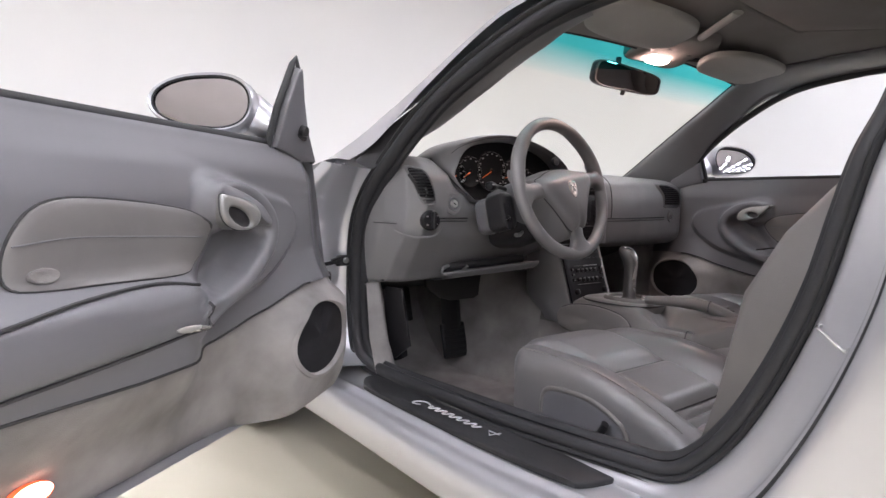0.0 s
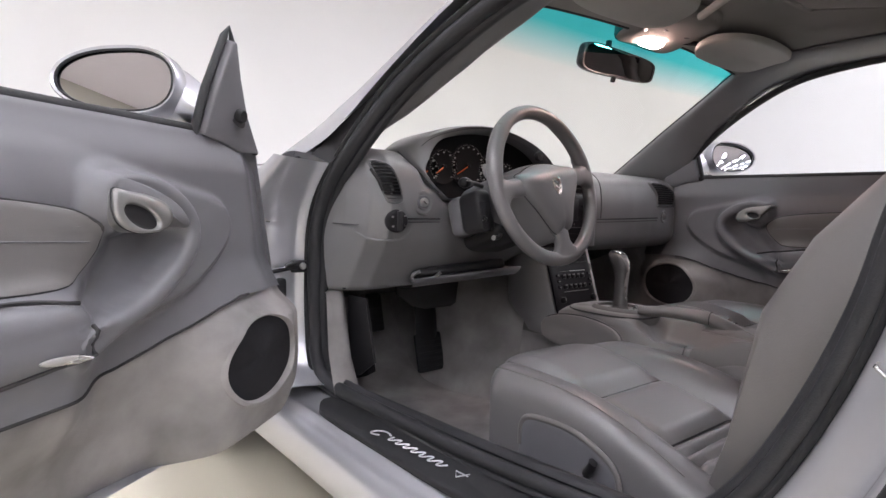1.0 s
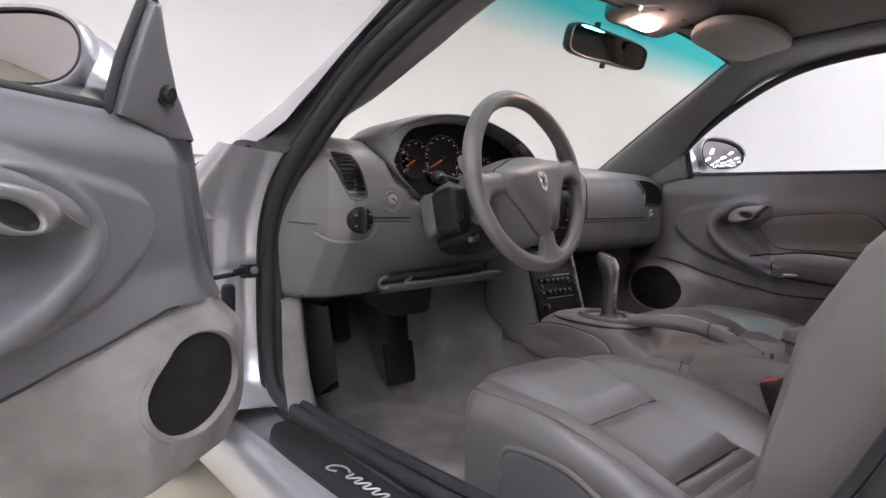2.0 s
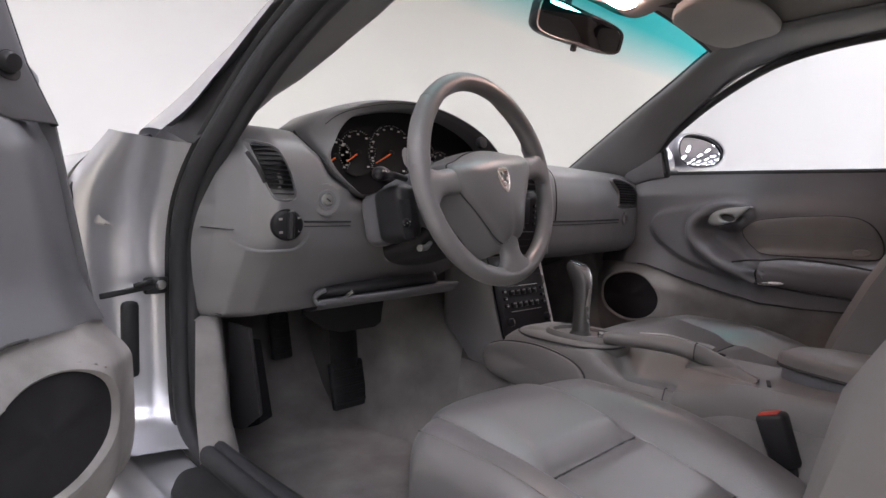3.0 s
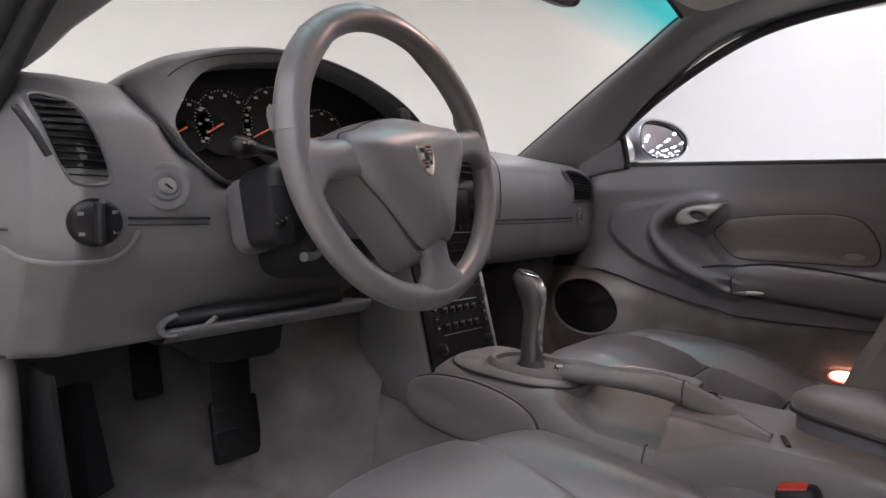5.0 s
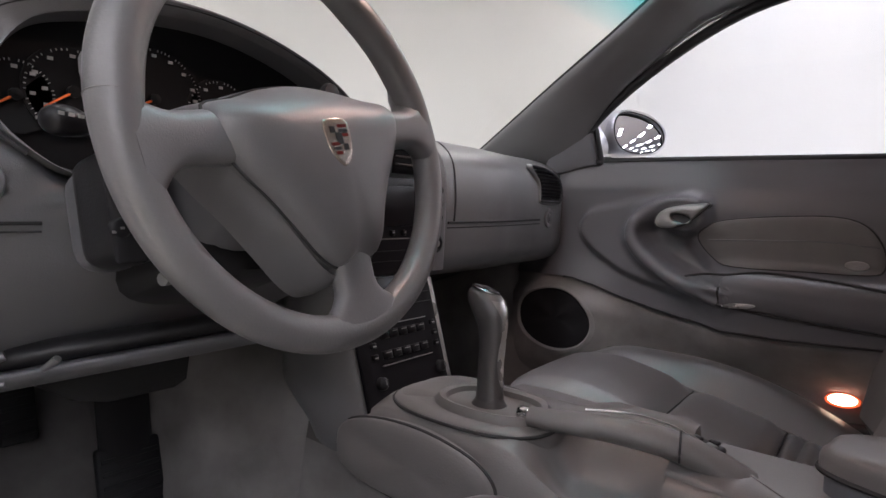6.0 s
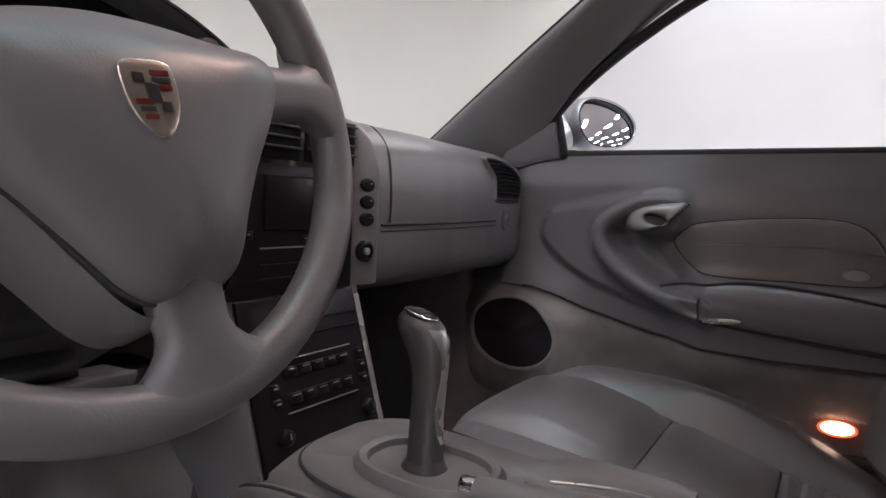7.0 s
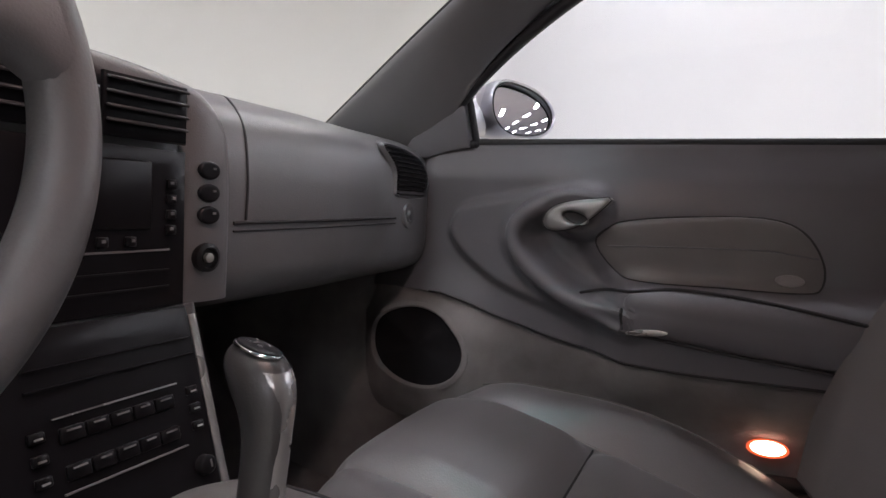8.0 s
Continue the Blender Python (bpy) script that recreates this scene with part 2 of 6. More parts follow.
# ---- the studio ----
def studio():
    top = 4.0
    f = part("floor", box((3.0, -5.5, -0.054), (21.2, 24.2, 0.1), 0), DARKFLOOR, smooth=False)
    tagged(f, "dark grey showroom floor", "floor", kind="structure")
    f = part("floor_studio", box((-1.05, -1.4, -0.052), (12.5, 13.8, 0.104), 0), FLOORMAT, smooth=False)
    tagged(f, "polished cream studio floor under the silver car", "floor", kind="structure")
    bend = [(3.0 + 2.2 * math.sin(a), 3.3 + 2.2 * math.cos(a)) for a in np.linspace(0, math.pi / 2, 24)]
    plan = [(x, 5.5) for x in np.linspace(-7.4, 2.9, 24)] + bend + [(5.2, y) for y in np.linspace(3.2, -1.6, 14)]
    away = lambda k, p: (p[0] - k * max(0, (p[0] - 3.0)) / 2.2, p[1] - k * (1 if p[0] <= 3.0 else max(0, p[1] - 3.3) / 2.2))
    rows = []
    for k, z in ((1.2, 0.004), (0.8, 0.03), (0.45, 0.13), (0.2, 0.32), (0.05, 0.6), (0.0, 0.95), (0.0, 2.2), (0.0, top), (-0.12, top), (-0.12, 0.0)):
        rows.append([(*away(k, p), z) for p in plan])
    w = part("wall_backdrop", grid(rows), WALLMAT)
    tagged(w, "seamless white studio backdrop curving down into the floor", "wall", kind="structure")
    for name, c, size in (("wall_north", (3.0, 6.0, top / 2), (21.0, 0.2, top)), ("wall_south", (3.0, -17.1, top / 2), (21.0, 0.2, top)),
                          ("wall_west", (-7.6, -5.5, top / 2), (0.2, 23.2, top)), ("wall_east", (13.6, -5.5, top / 2), (0.2, 23.2, top))):
        tagged(part(name, box(c, size, 0), SHOWROOM, smooth=False), "plain warm grey showroom wall behind the camera", "wall", kind="structure")
    c = part("ceiling", box((3.0, -5.5, top + 0.05), (21.2, 24.2, 0.1), 0), CEILMAT, smooth=False)
    tagged(c, "plain lilac grey studio ceiling with rows of light panels", "ceiling", kind="structure")
    lamp = thing("ceiling_light", "bright white rectangular ceiling light panel, switched on", "ceiling light", "rows of ceiling lights")
    part("frame", box((0, 0, 0.015), (0.26, 1.06, 0.03), 0.004), SATIN, lamp)
    part("diffuser", box((0, 0, -0.004), (0.20, 1.0, 0.012), 0.002), PANEL_LIGHT, lamp, "glowing white diffuser")
    first = True
    for i in range(11):
        for j in range(11):
            x, y = -5.6 + 1.75 * i, -16.15 + 2.05 * j
            if (x > 4.9 and y > -3.7) or (x > 2.0 and y > 2.0) or (-3.0 < x < 1.0 and y > 2.0) or y > 4.0 or (3.0 < x < 3.3 and -4.0 < y < 0.0) or (1.3 < x < 1.5 and (y > 2.0 or -2.0 < y < -1.0)):
                continue
            m = pose(x, y, top - 0.032)
            if first:
                lamp.matrix_basis = m
                first = False
            else:
                copy_thing(lamp, m)


studio()

# ---- the car's shell ----
SCREEN_EDGE = [(0.700, 0.500, 0.900), (0.648, 0.342, 0.980), (0.576, 0.114, 1.100), (0.527, -0.047, 1.182), (0.493, -0.155, 1.238)]
DOOR_EDGE = [(0.705, 0.200, 0.925), (0.690, 0.110, 0.960), (0.645, -0.016, 1.078), (0.605, -0.186, 1.188), (0.592, -0.296, 1.219), (0.588, -0.426, 1.231), (0.588, -0.620, 1.230), (0.592, -0.800, 1.215)]
SEAL_FRONT = [(-0.560, -0.700, 1.228), (-0.565, -0.480, 1.226), (-0.585, -0.300, 1.205), (-0.618, -0.142, 1.142), (-0.655, 0.005, 1.052), (-0.686, 0.121, 0.945), (-0.704, 0.210, 0.850), (-0.706, 0.265, 0.760), (-0.702, 0.288, 0.640), (-0.700, 0.288, 0.500), (-0.702, 0.262, 0.415), (-0.703, 0.200, 0.385)]
SEAL_SILL = [(-0.700, 0.080, 0.378), (-0.700, -0.130, 0.383), (-0.700, -0.332, 0.390), (-0.700, -0.592, 0.410)]
SEAL_REAR = [(-0.700, -0.671, 0.421), (-0.700, -0.716, 0.451), (-0.700, -0.762, 0.508), (-0.700, -0.800, 0.577), (-0.700, -0.832, 0.650), (-0.698, -0.857, 0.724), (-0.692, -0.875, 0.805), (-0.682, -0.892, 0.880), (-0.655, -0.915, 0.960), (-0.615, -0.925, 1.080), (-0.575, -0.890, 1.190), (-0.560, -0.800, 1.222)]


def car_shell():
    car = thing("sports_car", "silver sports coupe with grey interior and driver's door opening", "car")
    # the opening's rubber seal, all round
    loop = spline(SEAL_FRONT + SEAL_SILL + SEAL_REAR, 6, closed=True)
    # the seal is slimmer along the sill and the rear post
    slim = [1 - 0.28 * smooth_step(70, 90, i) * smooth_step(len(loop), len(loop) - 10, i) for i in range(len(loop))]
    part("door_seal", tube(loop, [(0.017 * k, 0.017 * k) for k in slim], 12, True, (1, 0, 0)), SEAL, car, "black ribbed rubber door seal")
    mid = np.array([-0.7, -0.3, 0.75])
    way = loop - mid
    way[:, 0] = 0
    way /= np.linalg.norm(way, axis=1)[:, None]
    part("seal_lip", tube(loop + way * 0.017 * np.array(slim)[:, None] + [-0.011, 0, 0], [(0.007 * k, 0.009 * k) for k in slim], 8, True, (1, 0, 0)), RUBBER, car, "black outer seal lip")
    part("seal_trim", tube(loop - way * 0.014 + [0.020, 0, 0], (0.010, 0.012), 8, True, (1, 0, 0)), SEAL, car)
    far = np.array([(-p[0] + 0.004, p[1], p[2]) for p in loop])
    part("door_seal", tube(far, (0.011, 0.012), 10, True, (1, 0, 0)), SEAL, car, "black rubber seal round the closed door")
    gut = spline(SEAL_FRONT[1:6] + [(-0.712, 0.165, 0.902)], 6)
    part("pillar_gutter", grid([[p + V(-0.006, 0.004, 0.004), p + V(-0.010, 0.016, 0.006), p + V(-0.012 - 0.014 * smooth_step(1.08, 0.93, p[2]), 0.030 + 0.035 * smooth_step(1.08, 0.93, p[2]), 0.008 + 0.018 * smooth_step(1.08, 0.93, p[2]))] for p in gut]), BLACK, car, "black strip between pillar and door seal")
    # hinge post and the rear jamb
    front = spline([(-0.705, 0.160, 0.905)] + SEAL_FRONT[6:] + [(-0.702, 0.172, 0.380)], 6)
    rows = []
    for p in front:
        s = smooth_step(0.95, 0.80, p[2])
        rows.append([p + V(0.02, 0.004, 0), p + V(-0.030, 0.030, 0.004), p + V(-0.045 - 0.01 * s, 0.034, 0.006), p + V(-0.085 - 0.03 * s, 0.030 + 0.015 * s, 0.010), p + V(-0.10 - 0.05 * s, 0.045 + 0.03 * s, 0.014), p + V(-0.105 - 0.055 * s, 0.075 + 0.05 * s, 0.02)])
    part("hinge_post", grid([spline(r, 3) for r in rows]), SILVER, car, "silver painted door jamb")
    rear = spline(SEAL_SILL[2:] + SEAL_REAR, 6)
    rows = []
    for p in rear:
        d = p - mid
        d[0] = 0
        d /= np.linalg.norm(d)
        k = smooth_step(1.15, 0.80, p[2])
        rows.append([p + V(0.02, 0, 0) + d * 0.005, p + V(-0.018, 0, 0) + d * 0.022, p + V(-0.034, 0, 0) + d * (0.036 + 0.020 * k), p + V(-0.044, 0, 0) + d * (0.046 + 0.024 * k), p + V(-0.074, 0, 0) + d * (0.048 + 0.026 * k),
                     p + V(-0.082, 0, 0) + d * (0.056 + 0.028 * k), p + V(-0.108, 0, 0) + d * (0.058 + 0.030 * k), p + V(-0.120, 0, 0) + d * (0.068 + 0.033 * k), p + V(-0.126, 0, 0) + d * (0.12 + 0.05 * k), p + V(-0.15, 0, 0) + d * (0.30 + 0.1 * k), p + V(-0.17, 0, 0) + d * (0.55 + 0.1 * k)])
    part("quarter_panel", grid([spline(r, 4) for r in rows]), SILVER, car, "silver painted rear quarter panel and jamb")
    pane_rows = [[r[7] * 1.0 + V(-0.006, -0.004, 0), lerp(r[7], r[9], 0.5) + V(-0.010, 0, 0.0), r[9] + V(-0.012, 0, 0)] for r in rows if r[7][2] > 0.935 and r[7][1] < -0.9]
    part("quarter_window", grid(pane_rows), GLOSS, car, "dark rear quarter window")
    part("quarter_ledge", tube([pane_rows[0][0], pane_rows[0][1], pane_rows[0][2]], (0.010, 0.010), 8, False, (1, 0, 0)), RUBBER, car, "black strip under the quarter window")
    part("jamb_gasket", tube([r[5] for r in rows], 0.0045, 8, False, (1, 0, 0)), SEAL, car, "grey rubber gasket line")
    # striker hoop
    hoop = [(-0.722, -0.870, 0.676), (-0.748, -0.874, 0.678), (-0.752, -0.876, 0.677), (-0.758, -0.902, 0.659), (-0.757, -0.905, 0.657), (-0.730, -0.902, 0.656)]
    part("striker", tube(hoop, 0.0018, 8), SATIN, car, "chromed door striker hoop")
    # rocker panel under the door
    prof = [(-0.68, 0.372), (-0.705, 0.366), (-0.772, 0.358), (-0.792, 0.360), (-0.806, 0.352), (-0.828, 0.350), (-0.845, 0.338), (-0.852, 0.315), (-0.850, 0.285), (-0.840, 0.262), (-0.80, 0.245), (-0.70, 0.24)]
    rows = [[(x - 0.012 * (y > 0.40), y, z + 0.02 * smooth_step(-0.30, -0.75, y) - 0.004 * smooth_step(0, 0.4, y)) for x, z in spline([(a, b, 0) for a, b in prof], 4)[:, :2]] for y in np.linspace(-0.78, 0.62, 24)]
    part("rocker_panel", grid(rows), SILVER, car, "silver sill below the door opening")
    part("rocker_panel", grid([mirror_x(r) for r in rows]), SILVER, car, "silver sill below the closed door")
    # front fender with its wheel arch
    rows = []
    for y in np.linspace(0.345, 2.02, 50):
        arch = 0.30 + 0.36 * math.sqrt(max(0, 1 - ((y - 1.06) / 0.36) ** 2))
        bow = 0.02 * math.sin(math.pi * min(max((y - 0.345) / 1.4, 0), 1))
        nose = smooth_step(1.1, 1.9, y)
        top = 0.905 - 0.12 * nose - 0.40 * smooth_step(1.70, 2.06, y)
        arch = min(arch, top - 0.02)
        rows.append(spline([(-0.870, y, arch), (-0.890 - bow, y, lerp(arch, top, 0.45)), (-0.885 - bow, y, lerp(arch, top, 0.75)), (-0.860, y, top - 0.05), (-0.800, y, top), (-0.700, y, top + 0.012), (-0.45, y, top + 0.02), (0, y, top + 0.03)], 5))
    part("front_fender", grid(rows), SILVER, car, "silver front fender and bonnet edge")
    part("front_fender", grid([mirror_x(r) for r in rows]), SILVER, car, "silver front fender and bonnet edge")

    # tail with its wheel arches, and the panel behind the closed door
    def section(y):
        arch = 0.30 + 0.37 * math.sqrt(max(0, 1 - ((y + 1.50) / 0.37) ** 2))
        wide = 0.87 + 0.02 * smooth_step(-0.9, -1.5, y) - 0.10 * smooth_step(-1.9, -2.55, y)
        sh = 0.80 - 0.10 * smooth_step(-1.7, -2.55, y)
        roof = float(np.interp(y, [-2.56, -2.45, -2.2, -1.9, -1.6, -1.3, -1.0, -0.7], [0.66, 0.78, 0.86, 0.99, 1.14, 1.25, 1.315, 1.325]))
        half = [(wide - 0.03, arch), (wide + 0.01, max(0.62, arch + 0.02)), (wide - 0.02, sh), (wide - 0.12, sh + 0.07), (0.60 - 0.10 * smooth_step(-1.2, -2.4, y), lerp(sh + 0.07, roof, 0.72)), (0.40, roof - 0.03), (0.15, roof)]
        return [(x, y, z) for x, z in half]

    rows = [spline([(-p[0], p[1], p[2]) for p in section(y)] + section(y)[::-1], 4) for y in np.linspace(-1.03, -2.56, 44)]
    part("tail", grid(rows), SILVER, car, "silver rear body and engine cover")
    part("rear_window", grid([[(x, y, section(y)[6][2] - 0.19 * x * x + 0.006) for x in np.linspace(-0.42, 0.42, 12)] for y in np.linspace(-1.36, -1.92, 8)]), GLOSS, car, "dark sloping rear window")
    part("rear_fender", grid([spline(section(y)[:4], 4) for y in np.linspace(-0.755, -1.04, 8)]), SILVER, car, "silver panel behind the door")
    part("cowl_gap", tube(spline([(-0.868, 0.338, 0.800), (-0.845, 0.326, 0.848), (-0.815, 0.308, 0.882), (-0.780, 0.272, 0.908), (-0.760, 0.245, 0.914)], 6), (0.006, 0.009), 8), RUBBER, car, "black rubber strip along the cowl")
    # windscreen with the tinted band, and pillars
    lo = [(x, 0.50 + 0.12 * (1 - (x / 0.7) ** 2), 0.900) for x in np.linspace(-0.70, 0.70, 25)]
    hi = [(x, -0.158 - 0.028 * (1 - (x / 0.493) ** 2), 1.238 + 0.012 * (1 - (x / 0.493) ** 2)) for x in np.linspace(-0.493, 0.493, 25)]
    cut = 0.72
    pane = part("windscreen", grid([[lerp(a, b, s) for a, b in zip(lo, hi)] for s in np.linspace(0, cut, 8)]), SCREEN, car, "clear laminated windscreen")
    band = part("sun_band", grid([[lerp(a, b, s) for a, b in zip(lo, hi)] for s in np.linspace(cut, 1, 8)]), band_glass("turquoise_band", 1.178, 1.228), car, "turquoise tinted band along the top of the windscreen")
    band.visible_shadow = False
    for side in (1, -1):
        a, b = spline(SCREEN_EDGE + [(0.470, -0.25, 1.262), (0.46, -0.42, 1.268), (0.46, -0.62, 1.268), (0.46, -0.8, 1.262)], 6), spline(DOOR_EDGE, 7)
        k = 44
        a = np.array([a[int(i * (len(a) - 1) / (k - 1))] for i in range(k)])
        b = np.array([b[int(i * (len(b) - 1) / (k - 1))] for i in range(k)])
        inner = []
        for q, r in zip(a, b):
            bulge = 0.0 if side > 0 else float(np.interp(q[1], [-0.30, -0.20, -0.10, 0.114, 0.342, 0.50], [0.0, 0.070, 0.075, 0.055, 0.025, 0.0]))
            inner.append([p * V(side, 1, 1) for p in spline([q + V(0, 0, 0.004), q + V(-0.012, -0.014, -0.010), lerp(q, r, 0.35) + V(-0.020 - 0.5 * bulge, -0.012 - 0.4 * bulge, -0.012), lerp(q, r, 0.70) + V(-0.018 - bulge, -0.010 - 0.7 * bulge, -0.008), r + V(-0.012, -0.004, -0.004), r], 4)])
        part("pillar_trim", grid(inner), DASH, car, "grey padded pillar trim")
        outer = [[p * V(side, 1, 1) for p in spline([q + V(0.004, 0.004, 0.006), lerp(q, r, 0.3) + V(0.028, 0.014, 0.032), *([lerp(q, r, 0.8) + V(0.032, 0.008, 0.016)] if side > 0 else [lerp(q, r, 0.60) + V(0.038, 0.014, 0.028), lerp(q, r, 0.85) + V(0.036, 0.010, 0.012)]), *([r + V(0.032, 0.002, -0.004), r + V(0.012, 0, -0.004)] if side > 0 else [])], 4)] for q, r in zip(a, b)]
        part("pillar_skin", grid(outer), SILVER, car, "silver windscreen pillar")
        part("screen_seal", tube(spline([V(*p) * V(side, 1, 1) + V(0, -0.004, 0) for p in SCREEN_EDGE], 6), 0.006, 8), RUBBER, car, "black windscreen seal")
    part("header_seal", tube([V(*p) + V(0, -0.004, -0.003) for p in hi], 0.005, 8), RUBBER, car)
    part("header_trim", grid([[V(*p) + V(0, 0.002, -0.004) for p in hi], [V(*p) + V(0, -0.025, -0.006) for p in hi], [V(*p) + V(0, -0.06, 0.010) for p in hi], [V(*p) + V(0, -0.10, 0.020) for p in hi]]), HEADLINER, car, "grey trim along the windscreen header")
    # headliner and roof
    rows, skin = [], []
    for y in np.linspace(-0.10, -1.40, 26):
        s = smooth_step(-0.35, -0.10, y)
        drop = 0.05 * smooth_step(-0.9, -1.4, y)
        row = []
        for x in np.linspace(-0.50, 0.50, 25):
            yy = min(y, -0.165 - 0.028 * (1 - (x / 0.5) ** 2))
            row.append((x, yy, 1.262 + 0.020 * (1 - (x / 0.5) ** 2) - 0.006 * s - drop))
        rows.append(row)
        skin.append([(x * 1.18, yy, 1.262 + 0.055 * (1 - (x / 0.5) ** 4) - 0.02 * s - drop) for x, yy, z in row])
    part("headliner", grid(rows), HEADLINER, car, "dark grey cloth headliner")
    part("roof_skin", grid(skin), SILVER, car, "silver roof panel")
    # rear wall, quarter lining, B post on the far side
    part("rear_bulkhead", box((0, -1.42, 0.75), (1.3, 0.06, 1.05), 0.02), VINYL, car, "grey rear bulkhead")
    for side in (1, -1):
        part("rear_side_trim", box((side * 0.66, -1.17, 0.62), (0.06, 0.50, 0.62), 0.02), VINYL, car)
        part("roof_side", box((side * 0.60, -1.15, 1.10), (0.05, 0.50, 0.34), 0.02, (0, side * -18, 0)), HEADLINER, car)
    for side in (1, -1):
        part("quarter_trim", grid([[(side * x, y, z) for x, z in ((0.700, 0.60), (0.690, 0.80), (0.672, 0.93), (0.640, 1.06), (0.600, 1.17), (0.540, 1.245))] for y in ((-0.735, -0.80, -0.86, -0.95) if side > 0 else (-0.93, -0.95, -1.0))]), HEADLINER, car, "dark grey post trim")
    # floor, toe board and inner sills
    prof = [(-0.95, 0.26), (-0.6, 0.245), (-0.1, 0.235), (0.35, 0.24), (0.50, 0.28), (0.62, 0.38), (0.70, 0.52), (0.72, 0.80), (0.72, 0.935)]
    rows = [[(x, p[0], p[1]) for x in np.linspace(-0.74, 0.74, 30)] for p in spline([(a, b, 0) for a, b in prof], 5)]
    part("floor_carpet", grid(rows), CARPET, car, "worn grey carpet in the footwells")
    for side in (1, -1):
        rows = []
        for y in np.linspace(-0.95, 0.72, 30):
            up = smooth_step(0.16, 0.26, y)
            z = 0.375 + 0.03 * smooth_step(-0.3, -0.8, y) + (0.22 if side < 0 else 0.30) * up
            rows.append(spline([(side * 0.615, y, 0.22), (side * (0.635 - 0.01 * up), y, 0.30), (side * (0.655 - 0.02 * up), y, z - 0.01), (side * (0.69 - (0.022 * up if side < 0 else 0)), y, z + 0.004), (side * (0.72 - (0.036 * up if side < 0 else 0)), y, z - 0.002)], 4))
        part("inner_sill", grid([r[:8] for r in rows]), CARPET, car, "grey carpeted inner sill")
        part("kick_carpet", grid([r[7:] for r in rows[19:]]), CARPET, car, "grey carpet on the footwell side")
        part("sill_cover", grid([[p + V(-side * 0.002, 0, 0.002) for p in r[7:]] for r in rows[:20]]), LINING_DARK, car, "black inner sill cover")
    part("kick_plate", slab([(-0.622, 0.262, 0.585), (-0.618, 0.262, 0.375), (-0.616, 0.215, 0.385), (-0.612, 0.150, 0.430), (-0.620, 0.180, 0.585)], (1, 0, 0), 0.008, 0.003), BLACK, car, "black plastic kick plate")
    part("foot_rest", slab([(-0.566, 0.30, 0.535), (-0.540, 0.32, 0.525), (-0.505, 0.335, 0.345), (-0.550, 0.30, 0.350)], (0.6, -0.75, 0.3), 0.012, 0.004, 0, 0.03), GRILLE, car, "dark ribbed foot rest")
    part("check_strap", join(box((-0.742, 0.290, 0.660), (0.040, 0.014, 0.030), 0.004), box((-0.790, 0.284, 0.654), (0.085, 0.006, 0.010), 0.002, (0, -8, 0)), box((-0.765, 0.283, 0.666), (0.030, 0.010, 0.008), 0.002, (0, -14, 0))), BLACK, car, "black door check strap and bracket")
    part("bolt", lathe([(0.001, 0.006), (0.006, 0.006), (0.008, 0.003), (0.009, 0.0)], (-0.735, 0.283, 0.661), (0, -1, 0), 12), HANDLE, car, "bolt in the bracket")
    part("wiring_boot", box((-0.776, 0.326, 0.560), (0.028, 0.030, 0.140), 0.009), RUBBER, car, "black rubber wiring boot")
    part("wiring_plug", box((-0.812, 0.318, 0.782), (0.034, 0.024, 0.030), 0.004, (0, 12, 0)), SATIN, car, "pale connector on the jamb")
    part("jamb_screw", lathe([(0.001, 0.005), (0.007, 0.004), (0.008, 0.0)], (-0.785, 0.326, 0.709), (0, -1, 0), 12), SATIN, car, "bright screw")
    part("underbody", box((0, -0.3, 0.20), (1.30, 4.2, 0.05), 0.02), UNDER, car)
    return car


car_shell()


def sill_plate():
    t = thing("sill_plate", "black door sill plate with silver script lettering", "sill plate")
    loop = spline([(-0.790, 0.040, 0.3585), (-0.788, -0.250, 0.3595), (-0.786, -0.450, 0.366), (-0.782, -0.545, 0.371), (-0.772, -0.572, 0.372), (-0.715, -0.602, 0.376), (-0.690, -0.598, 0.376), (-0.674, -0.560, 0.374), (-0.690, -0.20, 0.362), (-0.705, 0.10, 0.3605), (-0.735, 0.155, 0.3585), (-0.770, 0.120, 0.3575)], 6, closed=True)
    part("plate", slab(loop, (0, 0, 1), 0.010, 0.004, 0.001), RUBBER, t)
    # the script mark: a wide open arc, a run of slanted waves and a short flag, as plain strokes
    place = lambda y, h: (-0.757 - 0.06 * (y + 0.16) + h + 0.0, y - 0.35 * h, 0.3785)
    arc = [(-0.128, 0.008), (-0.118, 0.014), (-0.108, 0.012), (-0.104, 0.0), (-0.112, -0.010), (-0.126, -0.011), (-0.140, -0.006)]
    part("script_stroke", tube(spline([place(y, -h) for y, h in arc], 6), (0.0022, 0.0012), 6), LETTER, t)
    wave = []
    for i in range(7):
        y = -0.148 - i * 0.0225
        wave += [place(y, 0.0075), place(y - 0.006, -0.0065), place(y - 0.013, -0.0060), place(y - 0.016, 0.006)]
    part("script_stroke", tube(spline(wave, 4), (0.0019, 0.0012), 6), LETTER, t)
    flag = [(-0.345, -0.011), (-0.345, 0.012), (-0.323, -0.003), (-0.352, -0.003)]
    part("script_stroke", tube([place(y, -h) for y, h in flag], (0.0020, 0.0012), 6), LETTER, t)


sill_plate()


